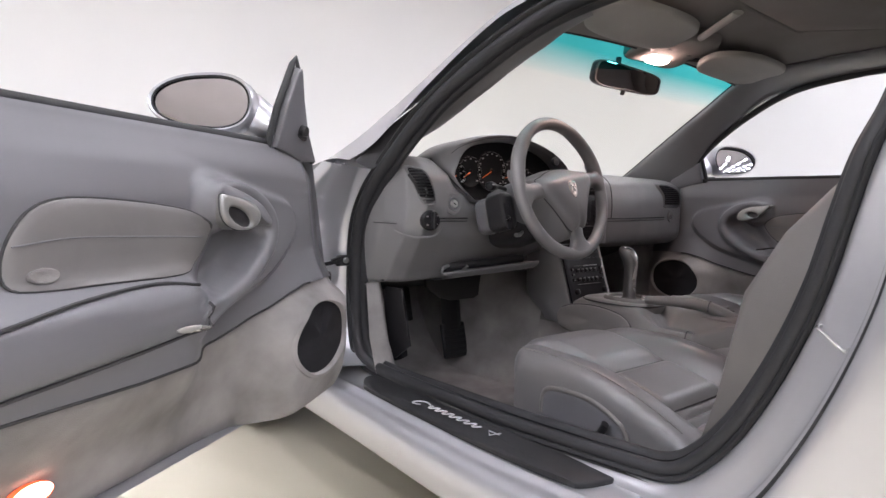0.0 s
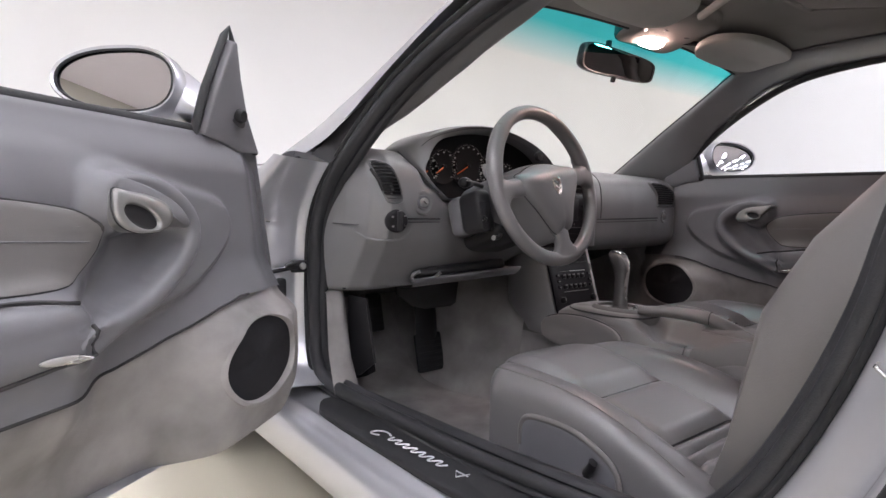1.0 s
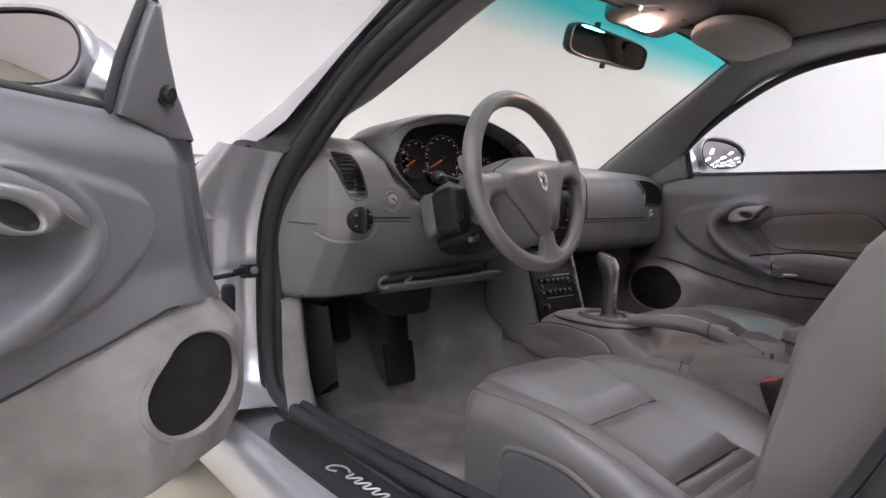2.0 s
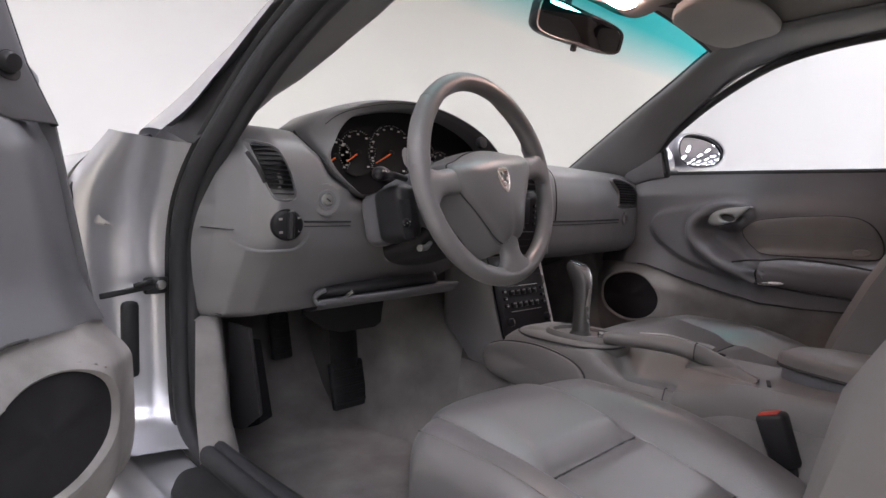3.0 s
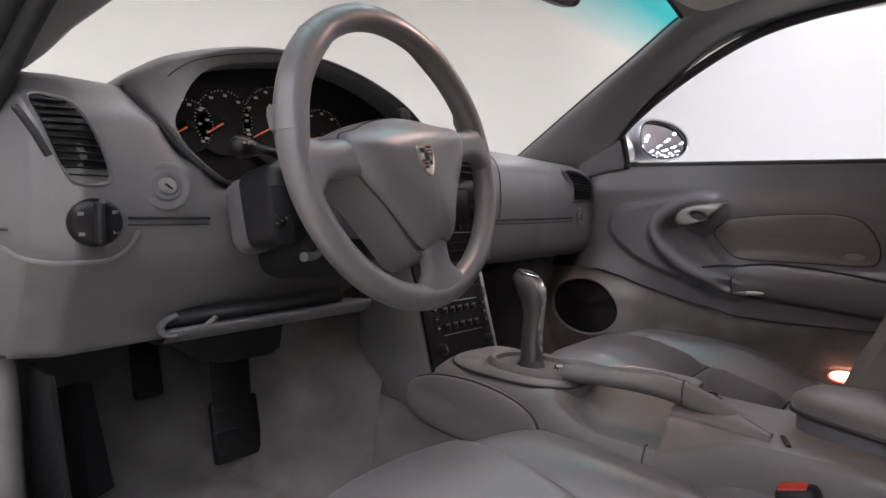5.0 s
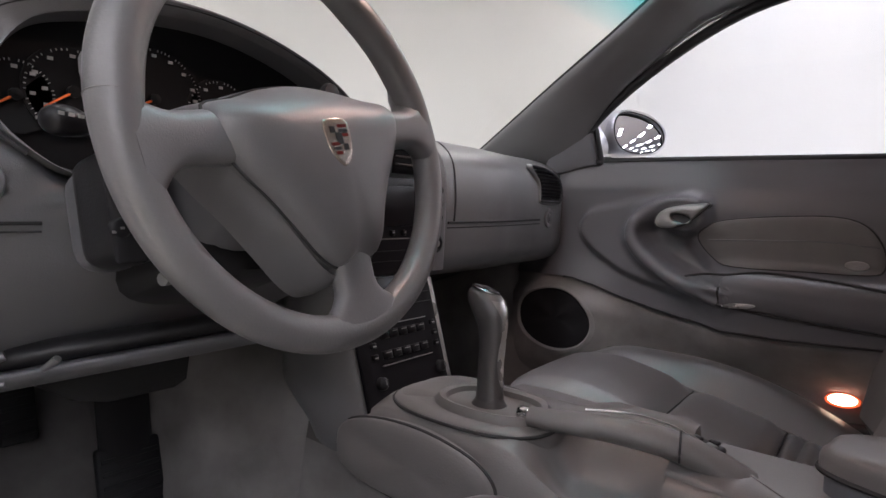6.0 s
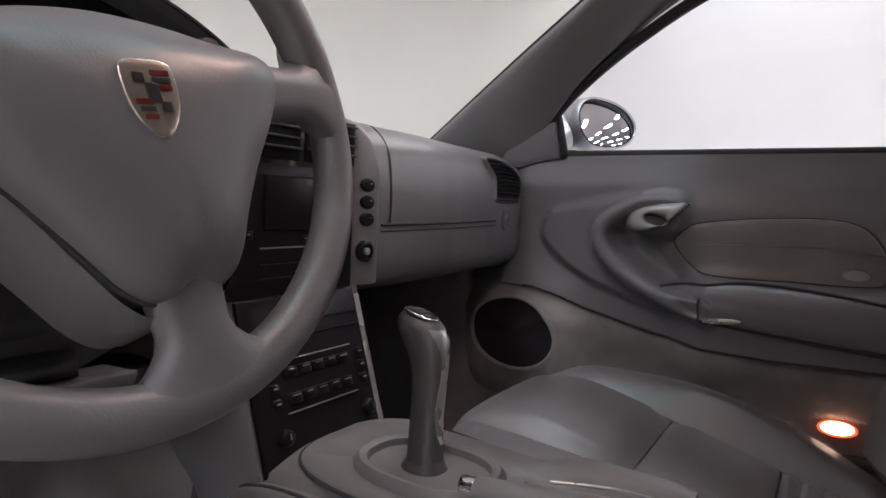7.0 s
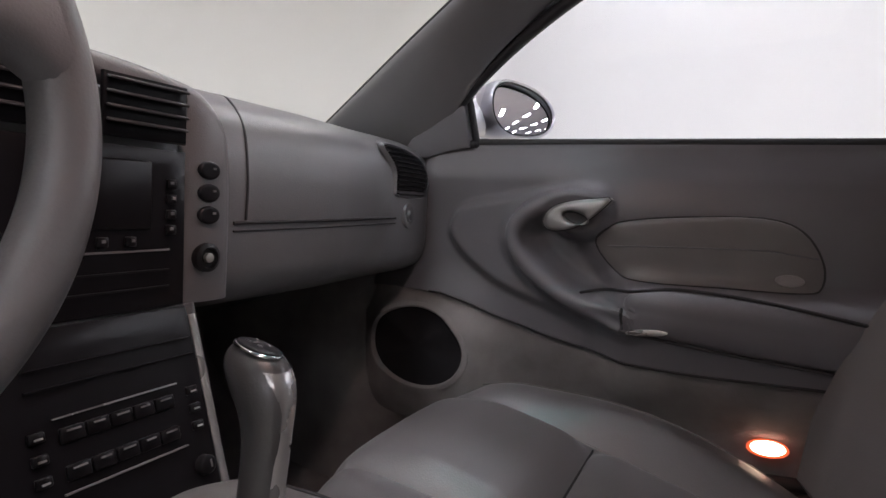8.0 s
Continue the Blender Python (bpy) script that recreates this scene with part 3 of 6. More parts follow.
def wheel(c):
    t = thing("wheel", "black tyre on an alloy wheel under the silver car", "wheel", "wheels of the car")
    part("tyre", lathe([(0.235, -0.10), (0.295, -0.108), (0.312, -0.095), (0.318, -0.06), (0.318, 0.06), (0.312, 0.095), (0.295, 0.108), (0.235, 0.10)], c, (1, 0, 0), 48), TYRE, t)
    part("rim", lathe([(0.05, -0.07), (0.20, -0.085), (0.235, -0.10), (0.235, 0.10), (0.20, 0.04), (0.05, 0.03)], c, (1, 0, 0), 40), SATIN, t)
    tread = []
    for i in range(60):
        a = i * math.pi / 30
        tread.append(box((c[0], c[1] + 0.3185 * math.cos(a), c[2] + 0.3185 * math.sin(a)), (0.17, 0.012, 0.006), 0, (math.degrees(a) - 90, 0, 8)))
    part("tread_block", join(*tread), TYRE, t, smooth=False)


for spot in ((-0.735, 1.06, 0.318), (0.735, 1.06, 0.318), (-0.735, -1.50, 0.318), (0.735, -1.50, 0.318)):
    wheel(spot)

# ---- doors ----
SWEEP = spline([(-0.205, 0.826, 0), (-0.165, 0.829, 0), (-0.120, 0.818, 0), (-0.086, 0.794, 0), (-0.074, 0.764, 0), (-0.090, 0.727, 0), (-0.146, 0.682, 0), (-0.205, 0.655, 0), (-0.268, 0.639, 0)], 4)[:, :2]
OVAL = [(-0.211, 0.760), (-0.232, 0.787), (-0.262, 0.799), (-0.351, 0.809), (-0.450, 0.812), (-0.500, 0.796), (-0.528, 0.755), (-0.530, 0.718), (-0.505, 0.708), (-0.405, 0.706), (-0.285, 0.705), (-0.245, 0.718)]
LID = [(-0.270, 0.630), (-0.268, 0.660), (-0.275, 0.686), (-0.346, 0.695), (-0.457, 0.690), (-0.560, 0.677), (-0.680, 0.655), (-0.690, 0.612), (-0.600, 0.606), (-0.500, 0.610), (-0.380, 0.618)]
SWOOSH = spline([(-0.70, 0.83, 0), (-0.45, 0.855, 0), (-0.172, 0.858, 0), (-0.030, 0.835, 0), (0.048, 0.816, 0), (0.075, 0.773, 0), (0.055, 0.731, 0), (-0.005, 0.684, 0), (-0.094, 0.645, 0), (-0.262, 0.608, 0), (-0.516, 0.597, 0), (-0.72, 0.595, 0)], 3)[:, :2]
HOLLOW = [(-0.104, 0.790), (-0.094, 0.765), (-0.110, 0.730), (-0.160, 0.690), (-0.215, 0.668), (-0.260, 0.660), (-0.275, 0.695), (-0.235, 0.712), (-0.200, 0.755), (-0.215, 0.790), (-0.190, 0.806), (-0.145, 0.808)]
CARPET_LINE = [(-0.90, 0.590), (-0.508, 0.576), (-0.380, 0.570), (-0.268, 0.571), (-0.180, 0.579), (-0.115, 0.592), (-0.040, 0.612), (0.020, 0.634), (0.075, 0.646), (0.160, 0.648), (0.235, 0.64)]


def belt(y):
    return 0.930 + 0.012 * (y - 0.05)


def door_depth(y, z):
    """How far inboard the lining stands at (y, z)."""
    x = 0.672 + 0.020 * smooth_step(0.86, 0.93, z) + 0.010 * smooth_step(0.92, 0.94, z)
    s = inside(y, z, SWOOSH)
    x -= 0.016 * smooth_step(-0.004 - 0.03 * smooth_step(-0.12, -0.28, y), 0.017 + 0.03 * smooth_step(-0.12, -0.28, y), s)
    d = path_distance(y, z, SWEEP)
    x -= 0.016 * smooth_step(0.040, 0.010, d) + 0.024 * math.sqrt(max(0.0, 1 - (d / 0.0195) ** 2))
    x += 0.022 * smooth_step(-0.008, 0.030, inside(y, z, HOLLOW))
    x -= 0.048 * smooth_step(0.722, 0.676, z) * smooth_step(-0.19, -0.285, y) * (1 - 0.85 * smooth_step(0.030, 0.0, d))
    x -= 0.030 * smooth_step(0.72, 0.60, z) * smooth_step(-0.10, 0.06, y)
    near = smooth_step(0.047, 0.026, math.hypot((y + 0.183) / 1.35, z - 0.803))
    x = x * (1 - near) + 0.626 * near
    return x


def carpet_line(y):
    return float(np.interp(y, [p[0] for p in CARPET_LINE], [p[1] for p in CARPET_LINE]))


def carpet_depth(y, z):
    top = door_depth(y, carpet_line(y))
    s = smooth_step(0.0, 0.13, carpet_line(y) - z) * smooth_step(0.02, -0.18, y)
    f = smooth_step(0.62, 0.52, z) * smooth_step(-0.10, 0.05, y)
    return lerp(lerp(top + 0.006, 0.700, s) - 0.004 * f, 0.614, smooth_step(-0.09, 0.03, y) * smooth_step(0.0, 0.055, carpet_line(y) - z))


def door_bottom(y):
    return 0.388 + 0.015 * smooth_step(0.0, 0.24, y)


def plate_on(outline, proud, mat, name, parent, m, label="", depth=None, n=3, dome=0.003, rim=0.004):
    """A shaped pad that follows the door lining, standing proud of it."""
    depth = depth or door_depth
    o = spline([(a, b, 0) for a, b in outline], n, closed=True)[:, :2]
    c = o.mean(axis=0)
    loops = []
    for s, h in ((1.0, -0.004), (0.995, proud - rim * 0.4), (0.975, proud), (0.85, proud + dome * 0.5), (0.6, proud + dome), (0.3, proud + dome)):
        loops.append([(depth(*(c + (q - c) * s)) - h, *(c + (q - c) * s)) for q in o])
    return part(name, rings(loops), mat, parent, label, m)


def car_door(m, label, open_door):
    t = thing("driver_door" if open_door else "passenger_door", label, "car door", "doors of the car")
    ys = np.linspace(-0.74, 0.222, 200)
    speaker = [0.098, 0.533] if open_door else [0.108, 0.543]
    stretch = lambda y, z: y if y < 0 else y * float(np.interp(z, [0.40, 0.61, 0.76, 0.905, 0.95], [0.275, 0.262, 0.222, 0.190, 0.183])) / 0.222
    zs = np.linspace(0, 1, 92)
    rows = []
    for y in ys:
        lo, hi = carpet_line(y), belt(y)
        front = smooth_step(0.13, 0.222, y)
        rows.append([(door_depth(y, lerp(lo, hi, s)) + 0.035 * front, stretch(y, float(lerp(lo, hi, s))), float(lerp(lo, hi, s))) for s in zs])
    lining = part("lining", grid(rows), VINYL, t, "smooth grey vinyl lining", m)
    rows = []
    for y in ys:
        lo, hi = door_bottom(y), carpet_line(y)
        front = smooth_step(0.15, 0.222, y)
        row = []
        for s in np.linspace(0, 1, 36):
            z = float(lerp(lo, hi, s))
            yy = stretch(y, z)
            hole = math.hypot((yy - speaker[0]) / 0.104, (z - speaker[1] - 0.12 * (yy - speaker[0])) / 0.077)
            row.append((carpet_depth(y, z) + 0.035 * front + 0.03 * (1 - s) ** 6 + 0.05 * smooth_step(0.98, 0.90, hole), yy, z))
        rows.append(row)
    part("carpet_panel", grid(rows), CARPET, t, "grey carpeted lower panel", m)
    # shell behind the lining, and the shut faces
    skin = [(0.885, 0.390), (0.900, 0.45), (0.905, 0.60), (0.890, 0.78), (0.845, 0.885), (0.770, 0.915), (0.725, 0.922)]
    part("outer_skin", grid([[(x + 0.01 * math.sin((y + 0.74) * 3.2), stretch(y, z), z) for x, z in spline([(a, b, 0) for a, b in skin], 4)[:, :2]] for y in np.linspace(-0.74, 0.222, 20)]), SILVER, t, "silver door skin", m)
    for y in (-0.742, 0.224):
        z0 = door_bottom(y)
        loop = [(0.69, z0), (0.885, z0 + 0.005), (0.900, 0.45), (0.905, 0.60), (0.890, 0.78), (0.845, 0.885), (0.725, 0.92), (0.70, 0.92), (0.70, 0.66), (0.685, 0.5)]
        loop = [(x, stretch(y, z), z) for x, z in loop]
        part("shut_face", slab(loop, (0, 1 if y > 0 else -1, 0), 0.004, 0.002), VINYL if y > 0 else SILVER, t, "", m)
    part("bottom_edge", grid([[(x, y, door_bottom(y) + 0.001) for x in (0.70, 0.74, 0.8, 0.888)] for y in np.linspace(-0.74, 0.222, 12)]), SILVER, t, "", m)
    # belt seal and glass
    part("belt_seal", tube([(0.703, y, belt(y) + 0.001) for y in np.linspace(-0.74, 0.05, 20)], (0.008, 0.010), 8), RUBBER, t, "black rubber strip along the window ledge", m)
    top = [(0.700, 0.050, 0.930), (0.652, -0.022, 1.075), (0.611, -0.186, 1.182), (0.598, -0.296, 1.213), (0.594, -0.426, 1.225), (0.594, -0.62, 1.224), (0.60, -0.74, 1.21)]
    if not open_door:
        edge = spline(top, 6)
        part("window_glass", grid([[lerp((0.708, p[1], 0.915), p, s) for s in np.linspace(0, 1, 5)] for p in edge]), SIDEGLASS, t, "clear side window", m)
    # mirror triangle with its inner cover
    ahead = V(0, 0.0 if open_door else 0.014, 0)
    tri = [V(*p) + ahead for p in [(0.692, 0.028, 0.925), (0.678, 0.038, 1.000), (0.656, 0.054, 1.080), (0.654, 0.062, 1.084), (0.666, 0.090, 1.030), (0.680, 0.128, 0.970), (0.694, 0.182, 0.908), (0.694, 0.120, 0.905), (0.694, 0.070, 0.918)]]
    part("mirror_sail", slab(tri, (-1, 0, -0.3), 0.011, 0.004, 0.002, 0.012), VINYL, t, "grey triangular mirror cover", m)
    part("sail_seal", tube([V(*p) + ahead for p in [(0.700, 0.018, 0.918), (0.684, 0.030, 1.000), (0.661, 0.050, 1.090), (0.658, 0.060, 1.108), (0.660, 0.070, 1.085), (0.672, 0.098, 1.032), (0.686, 0.136, 0.972), (0.698, 0.190, 0.906)]], [(0.007, 0.008)] * 2 + [(0.006, 0.007), (0.002, 0.002), (0.005, 0.005)] + [(0.004, 0.006)] * 3, 8, False, (1, 0, 0)), RUBBER, t, "black rubber edge", m)
    if open_door:
        part("switch_recess", slab(ellipse((0.672, 0.100, 0.962), (0, 1, 0.5), (0.3, -0.5, 1), 0.014, 0.017, 24), (-1, 0, -0.3), 0.002, 0.001), BLACK, t, "dark switch recess", m)
        part("mirror_switch", lathe([(0.001, 0.012), (0.010, 0.012), (0.012, 0.009), (0.012, 0.002), (0.016, 0.000), (0.017, -0.006)], (0.670, 0.100, 0.965), (-1, 0, -0.2), 20), BLACK, t, "black mirror adjuster knob", m)
    # outside mirror
    c, u, w, f = V(0.836, 0.000, 1.012), V(0.93, -0.36, 0), V(0.047, 0.120, 0.992), V(-0.357, -0.922, 0.130)
    egg = np.array([c + u * 0.100 * math.copysign(abs(math.cos(s)) ** 0.85, math.cos(s)) + w * (0.057 - 0.010 * math.cos(s)) * math.copysign(abs(math.sin(s)) ** 0.9, math.sin(s)) for s in np.arange(40) * math.pi / 20])
    mid = egg.mean(axis=0)
    house = [inset(egg, 0.004) + f * 0.010, egg + f * 0.013, mid + (egg - mid) * 1.035 + f * 0.008, mid + (egg - mid) * 1.075 - f * 0.02, mid + (egg - mid) * 0.98 - f * 0.055, mid + (egg - mid) * 0.7 - f * 0.088, mid + (egg - mid) * 0.3 - f * 0.102]
    hs = part("mirror_housing", rings(house, False, True), SILVER, t, "silver egg-shaped mirror housing", m)
    part("mirror_rim", tube(inset(egg, 0.006) + f * 0.009, 0.0022, 8, True, tuple(f)), RUBBER, hs, "thin black gasket", m)
    tilt = 0.0 if open_door else 0.09
    egg = np.array([q - f * tilt * np.dot(q - mid, w) for q in egg])
    bulge = 0.0 if open_door else 0.0058
    part("mirror_pane", rings([mid + (egg - mid) * s + f * (0.004 + bulge * (1 - s * s)) for s in (0.95, 0.82, 0.68, 0.54, 0.40, 0.26, 0.12)], False, True), MIRROR, hs, "mirror glass reflecting the studio", m)
    part("mirror_foot", rings([ellipse(p, (0, 1, 0), (0, 0, 1), a, b, 20) for p, a, b in ((V(0.688, 0.110, 0.955), 0.050, 0.022), (V(0.712, 0.105, 0.962), 0.045, 0.026), (V(0.735, 0.090, 0.980), 0.044, 0.036), (V(0.765, 0.075, 0.998), 0.046, 0.046), (V(0.80, 0.060, 1.010), 0.048, 0.052), (V(0.84, 0.05, 1.012), 0.04, 0.045))]), SILVER, t, "silver mirror foot", m)
    part("foot_gasket", box((0.725, 0.080, 0.935), (0.08, 0.10, 0.016), 0.006, (0, -10, 0)), BLACK, t, "", m)
    # pads, lid, handle, lamp, speaker
    plate_on(OVAL, 0.006, PAD, "oval_pad", t, m, "warm grey leather pad with a stitched seam")
    rim = spline([(a, b, 0) for a, b in OVAL], 6, closed=True)[:, :2]
    part("pad_gap", tube([(door_depth(y, z) - 0.0015, y, z) for y, z in rim], 0.0022, 6, True, (1, 0, 0)), DARK_LINE, t, "", m)
    # dark rod drawn as the shadow under the vinyl's overhanging lip
    part("carpet_shade_line", tube([(door_depth(y, carpet_line(y)) + 0.035 * smooth_step(0.13, 0.222, y) - 0.0005, y, carpet_line(y)) for y in np.linspace(-0.735, 0.10, 70)], 0.0022, 6, False, (1, 0, 0)), DARK_LINE, t, "", m)
    part("pad_stitch", tube([(door_depth(y, z) - 0.0088, y, z) for y, z in spline([(-0.232, 0.757, 0), (-0.34, 0.762, 0), (-0.45, 0.765, 0), (-0.524, 0.758, 0)], 8)[:, :2]], 0.0012, 6), VINYL, t, "", m)
    lid = plate_on(LID, 0.0025, VINYL, "pocket_lid", t, m, "grey lid of the door pocket")
    part("lid_gap", tube([(door_depth(y, z) - 0.003, y, z) for y, z in spline(([] if open_door else [(-0.195, 0.677, 0), (-0.23, 0.684, 0)]) + [(-0.275, 0.689, 0), (-0.346, 0.698, 0), (-0.457, 0.693, 0), (-0.560, 0.680, 0), (-0.690, 0.657, 0)], 5)[:, :2]], 0.0026, 6, False, (1, 0, 0)), DARK_LINE, t, "", m)
    part("lid_gap", tube([(door_depth(y, z) - 0.002, y, z) for y, z in spline([(-0.266, 0.662, 0), (-0.268, 0.632, 0), (-0.275, 0.626, 0), (-0.380, 0.615, 0), (-0.500, 0.607, 0), (-0.600, 0.603, 0), (-0.690, 0.608, 0)], 5)[:, :2]], 0.0026, 6, False, (1, 0, 0)), DARK_LINE, t, "", m)
    part("lid_pull", slab([(door_depth(y, z) - 0.003, y, z) for y, z in ellipse((0, 0, 0), (1, -0.10, 0), (0, 1, 0), 0.030, 0.0055, 24)[:, :2] + [-0.306, 0.630]], (-1, 0, 0), 0.006, 0.002), SATIN, lid, "small satin silver pull", m)
    bezel = [(-0.140, 0.803), (-0.152, 0.814), (-0.180, 0.822), (-0.210, 0.826), (-0.228, 0.828), (-0.232, 0.812), (-0.231, 0.795), (-0.222, 0.781), (-0.200, 0.772), (-0.168, 0.772), (-0.146, 0.781), (-0.138, 0.792)]
    if not open_door:
        bezel = [(-0.130, 0.790), (-0.134, 0.806), (-0.150, 0.820), (-0.185, 0.829), (-0.220, 0.833), (-0.238, 0.835), (-0.232, 0.824), (-0.216, 0.808), (-0.200, 0.795), (-0.180, 0.784), (-0.156, 0.778), (-0.138, 0.780)]
    o = spline([(a, b, 0) for a, b in bezel], 5, closed=True)[:, :2]
    hole_mid = np.array([-0.192, 0.792] if open_door else [-0.184, 0.800])
    lean = -0.42 if open_door else 0.30
    hole = ellipse((0, 0, 0), (1, lean, 0), (-lean, 1, 0), *((0.0265, 0.0130) if open_door else (0.021, 0.0090)), len(o))[:, :2] + hole_mid
    # both loops start at the same bearing
    turn = lambda q: (np.arctan2(q[:, 1] - hole_mid[1], q[:, 0] - hole_mid[0]) + 2 * math.pi) % (2 * math.pi)
    bearing = turn(o)
    order = np.argsort(bearing)
    o = np.array([[np.interp(g, bearing[order], o[order, k], period=2 * math.pi) for k in (0, 1)] for g in np.linspace(0, 2 * math.pi, 60, endpoint=False)])
    bearing = turn(hole)
    order = np.argsort(bearing)
    hole = np.array([[np.interp(g, bearing[order], hole[order, k], period=2 * math.pi) for k in (0, 1)] for g in np.linspace(0, 2 * math.pi, 60, endpoint=False)])
    shift, sunk = ((0.010, -0.004), 0.05) if open_door else ((0, 0), 0.0)
    at = lambda q, x: [(x + 0.10 * (p[1] - 0.80) + sunk * (-0.14 - p[0]), p[0] + shift[0], p[1] + shift[1]) for p in q]
    h = part("door_handle", rings([at(o, 0.660), at(o, 0.6155), at(lerp(o, hole, 0.06), 0.6125), at(lerp(o, hole, 0.3), 0.6105), at(lerp(o, hole, 0.8), 0.6100), at(lerp(o, hole, 0.93), 0.6110), at(hole, 0.6145), at(lerp(hole_mid, hole, 0.97), 0.6175), at(lerp(hole_mid, hole, 0.95), 0.6200)], False, False), HANDLE, t, "satin silver door handle", m, sharp=70)
    # shallow bowl; the hollow's shade is put into its black colour
    part("handle_hollow_shade", rings([at(lerp(hole_mid, hole, k), x) for k, x in ((0.97, 0.6155), (0.88, 0.6165), (0.6, 0.6170))], False, True), BLACK, h, "shallow bowl coloured black for the shade in the handle's hollow", m)
    part("handle_gap", tube(at(hole_mid + (o - hole_mid) * 1.012, 0.617), 0.0012, 6, True, (1, 0, 0)), DARK_LINE, h, "", m)
    if open_door:
        tab = [(-0.224, 0.829), (-0.222, 0.842), (-0.203, 0.842), (-0.170, 0.833), (-0.142, 0.822), (-0.118, 0.806), (-0.103, 0.785), (-0.110, 0.776), (-0.132, 0.790), (-0.145, 0.808), (-0.170, 0.822), (-0.205, 0.829)]
        q = spline([(a, b, 0) for a, b in tab], 4, closed=True)[:, :2]
        part("handle_surround", rings([at(q, 0.665), at(q, 0.620), at(inset(q, 0.003), 0.6165), at(inset(q, 0.007), 0.6150)]), VINYL, t, "grey padded surround of the handle", m)
    lock = ellipse((0, 0, 0), (1, 0, 0), (0, 1, 0), 0.019, 0.0090, 24)[:, :2] + [-0.490, 0.724]
    part("lock_knob", slab([(door_depth(y, z) - 0.007, y, z) for y, z in lock], (-1, 0, 0), 0.005, 0.002), CARPET, t, "pale oval lock button", m)
    spk = ellipse((0, 0, 0), (1, 0.12, 0), (-0.12, 1, 0), 0.097, 0.072, 44)[:, :2] + speaker
    unstretch = lambda y, z: y if y < 0 else y * 0.222 / stretch(0.222, z)
    surface = lambda y, z: carpet_depth(unstretch(y, z), z) + 0.035 * smooth_step(0.15, 0.222, unstretch(y, z))
    sized = lambda q, s: spk.mean(axis=0) + (q - spk.mean(axis=0)) * s
    ring = [[(surface(*sized(q, s)) + hh, *sized(q, s)) for q in spk] for s, hh in ((1.15, 0.012), (1.125, -0.0022), (1.04, -0.0028), (1.0, 0.002), (0.985, 0.016))]
    part("speaker_ring", rings(ring, False, False), CARPET, t, "grey surround of the speaker", m)
    part("speaker_grille", rings([[(surface(*sized(q, 1.0)) + 0.008 - 0.004 * (1 - s), *sized(q, s)) for q in spk] for s in (1.0, 0.7, 0.35)], False, True), GRILLE, t, "black cloth speaker grille", m)
    lx = carpet_depth(-0.488, 0.472)
    lamp = part("courtesy_lamp", slab([(lx, y, z) for y, z in ellipse((0, 0, 0), (1, -0.05, 0), (0, 1, 0), 0.029, 0.0140, 28)[:, :2] + [-0.484, 0.458]], (-1, 0, 0), 0.008, 0.003), LAMP_RED, t, "lit red courtesy lamp lens", m)
    part("lamp_bulb", slab([(lx - 0.0085, y, z) for y, z in ellipse((0, 0, 0), (1, -0.05, 0), (0, 1, 0), 0.024, 0.0115, 24)[:, :2] + [-0.484, 0.461]], (-1, 0, 0), 0.003, 0.001), LAMP_GLOW, lamp, "glowing bulb", m)
    return t


car_door(IDENT, "closed car door with grey lining, silver handle and black speaker", False)
car_door(DRIVER, "open driver's door with grey lining, leather pad and black speaker", True)

# ---- dashboard ----
FACE = [(-0.694, 0.235), (-0.680, 0.170), (-0.652, 0.105), (-0.61, 0.080), (-0.54, 0.085), (-0.45, 0.095), (-0.30, 0.105), (-0.12, 0.095), (0.0, 0.088), (0.15, 0.082), (0.35, 0.088), (0.50, 0.108), (0.60, 0.114), (0.66, 0.120), (0.70, 0.132), (0.730, 0.168), (0.745, 0.24)]


def face_y(x):
    return float(np.interp(x, [p[0] for p in FACE], [p[1] for p in FACE]))


def dash_profile(x):
    f = face_y(x)
    left = smooth_step(-0.10, -0.25, x)
    low = [(f + 0.005, 0.78), (f + 0.018, 0.735), (f + 0.040, 0.700), (f + 0.085, 0.640), (f + 0.135, 0.600), (0.47, 0.62)]
    right = [(f, 0.78), (f + 0.000, 0.745), (f + 0.006, 0.715), (f + 0.030, 0.690), (f + 0.10, 0.675), (0.47, 0.66)]
    top = [(0.66, 0.93), (f + 0.22, 0.944), (f + 0.10, 0.938), (f + 0.045, 0.922), (f + 0.012, 0.895), (f + 0.001, 0.850), (f - 0.001, 0.81)]
    lift = smooth_step(-0.38, -0.50, x)
    top = [(y, z + dz * lift) for (y, z), dz in zip(top, (0, 0.010, 0.010, 0.008, 0.003, 0, 0))]
    right_end = smooth_step(-0.09, -0.12, x)
    deep = [(0.66, 0.90), (0.36, 0.89), (0.26, 0.88), (0.19, 0.87), (0.175, 0.85), (0.165, 0.832), (f + 0.004, 0.815)]
    start = [float(np.interp(z, [0.80, 0.834, 0.858, 0.89, 0.93], [-0.34, -0.413, -0.452, -0.485, -0.510])) for _, z in top]
    top = [tuple(lerp(a, b, smooth_step(k - 0.042, k + 0.034, x) * right_end)) for a, b, k in zip(top, deep, start)]
    return np.array(top + [lerp(b, a, left) for a, b in zip(low, right)])


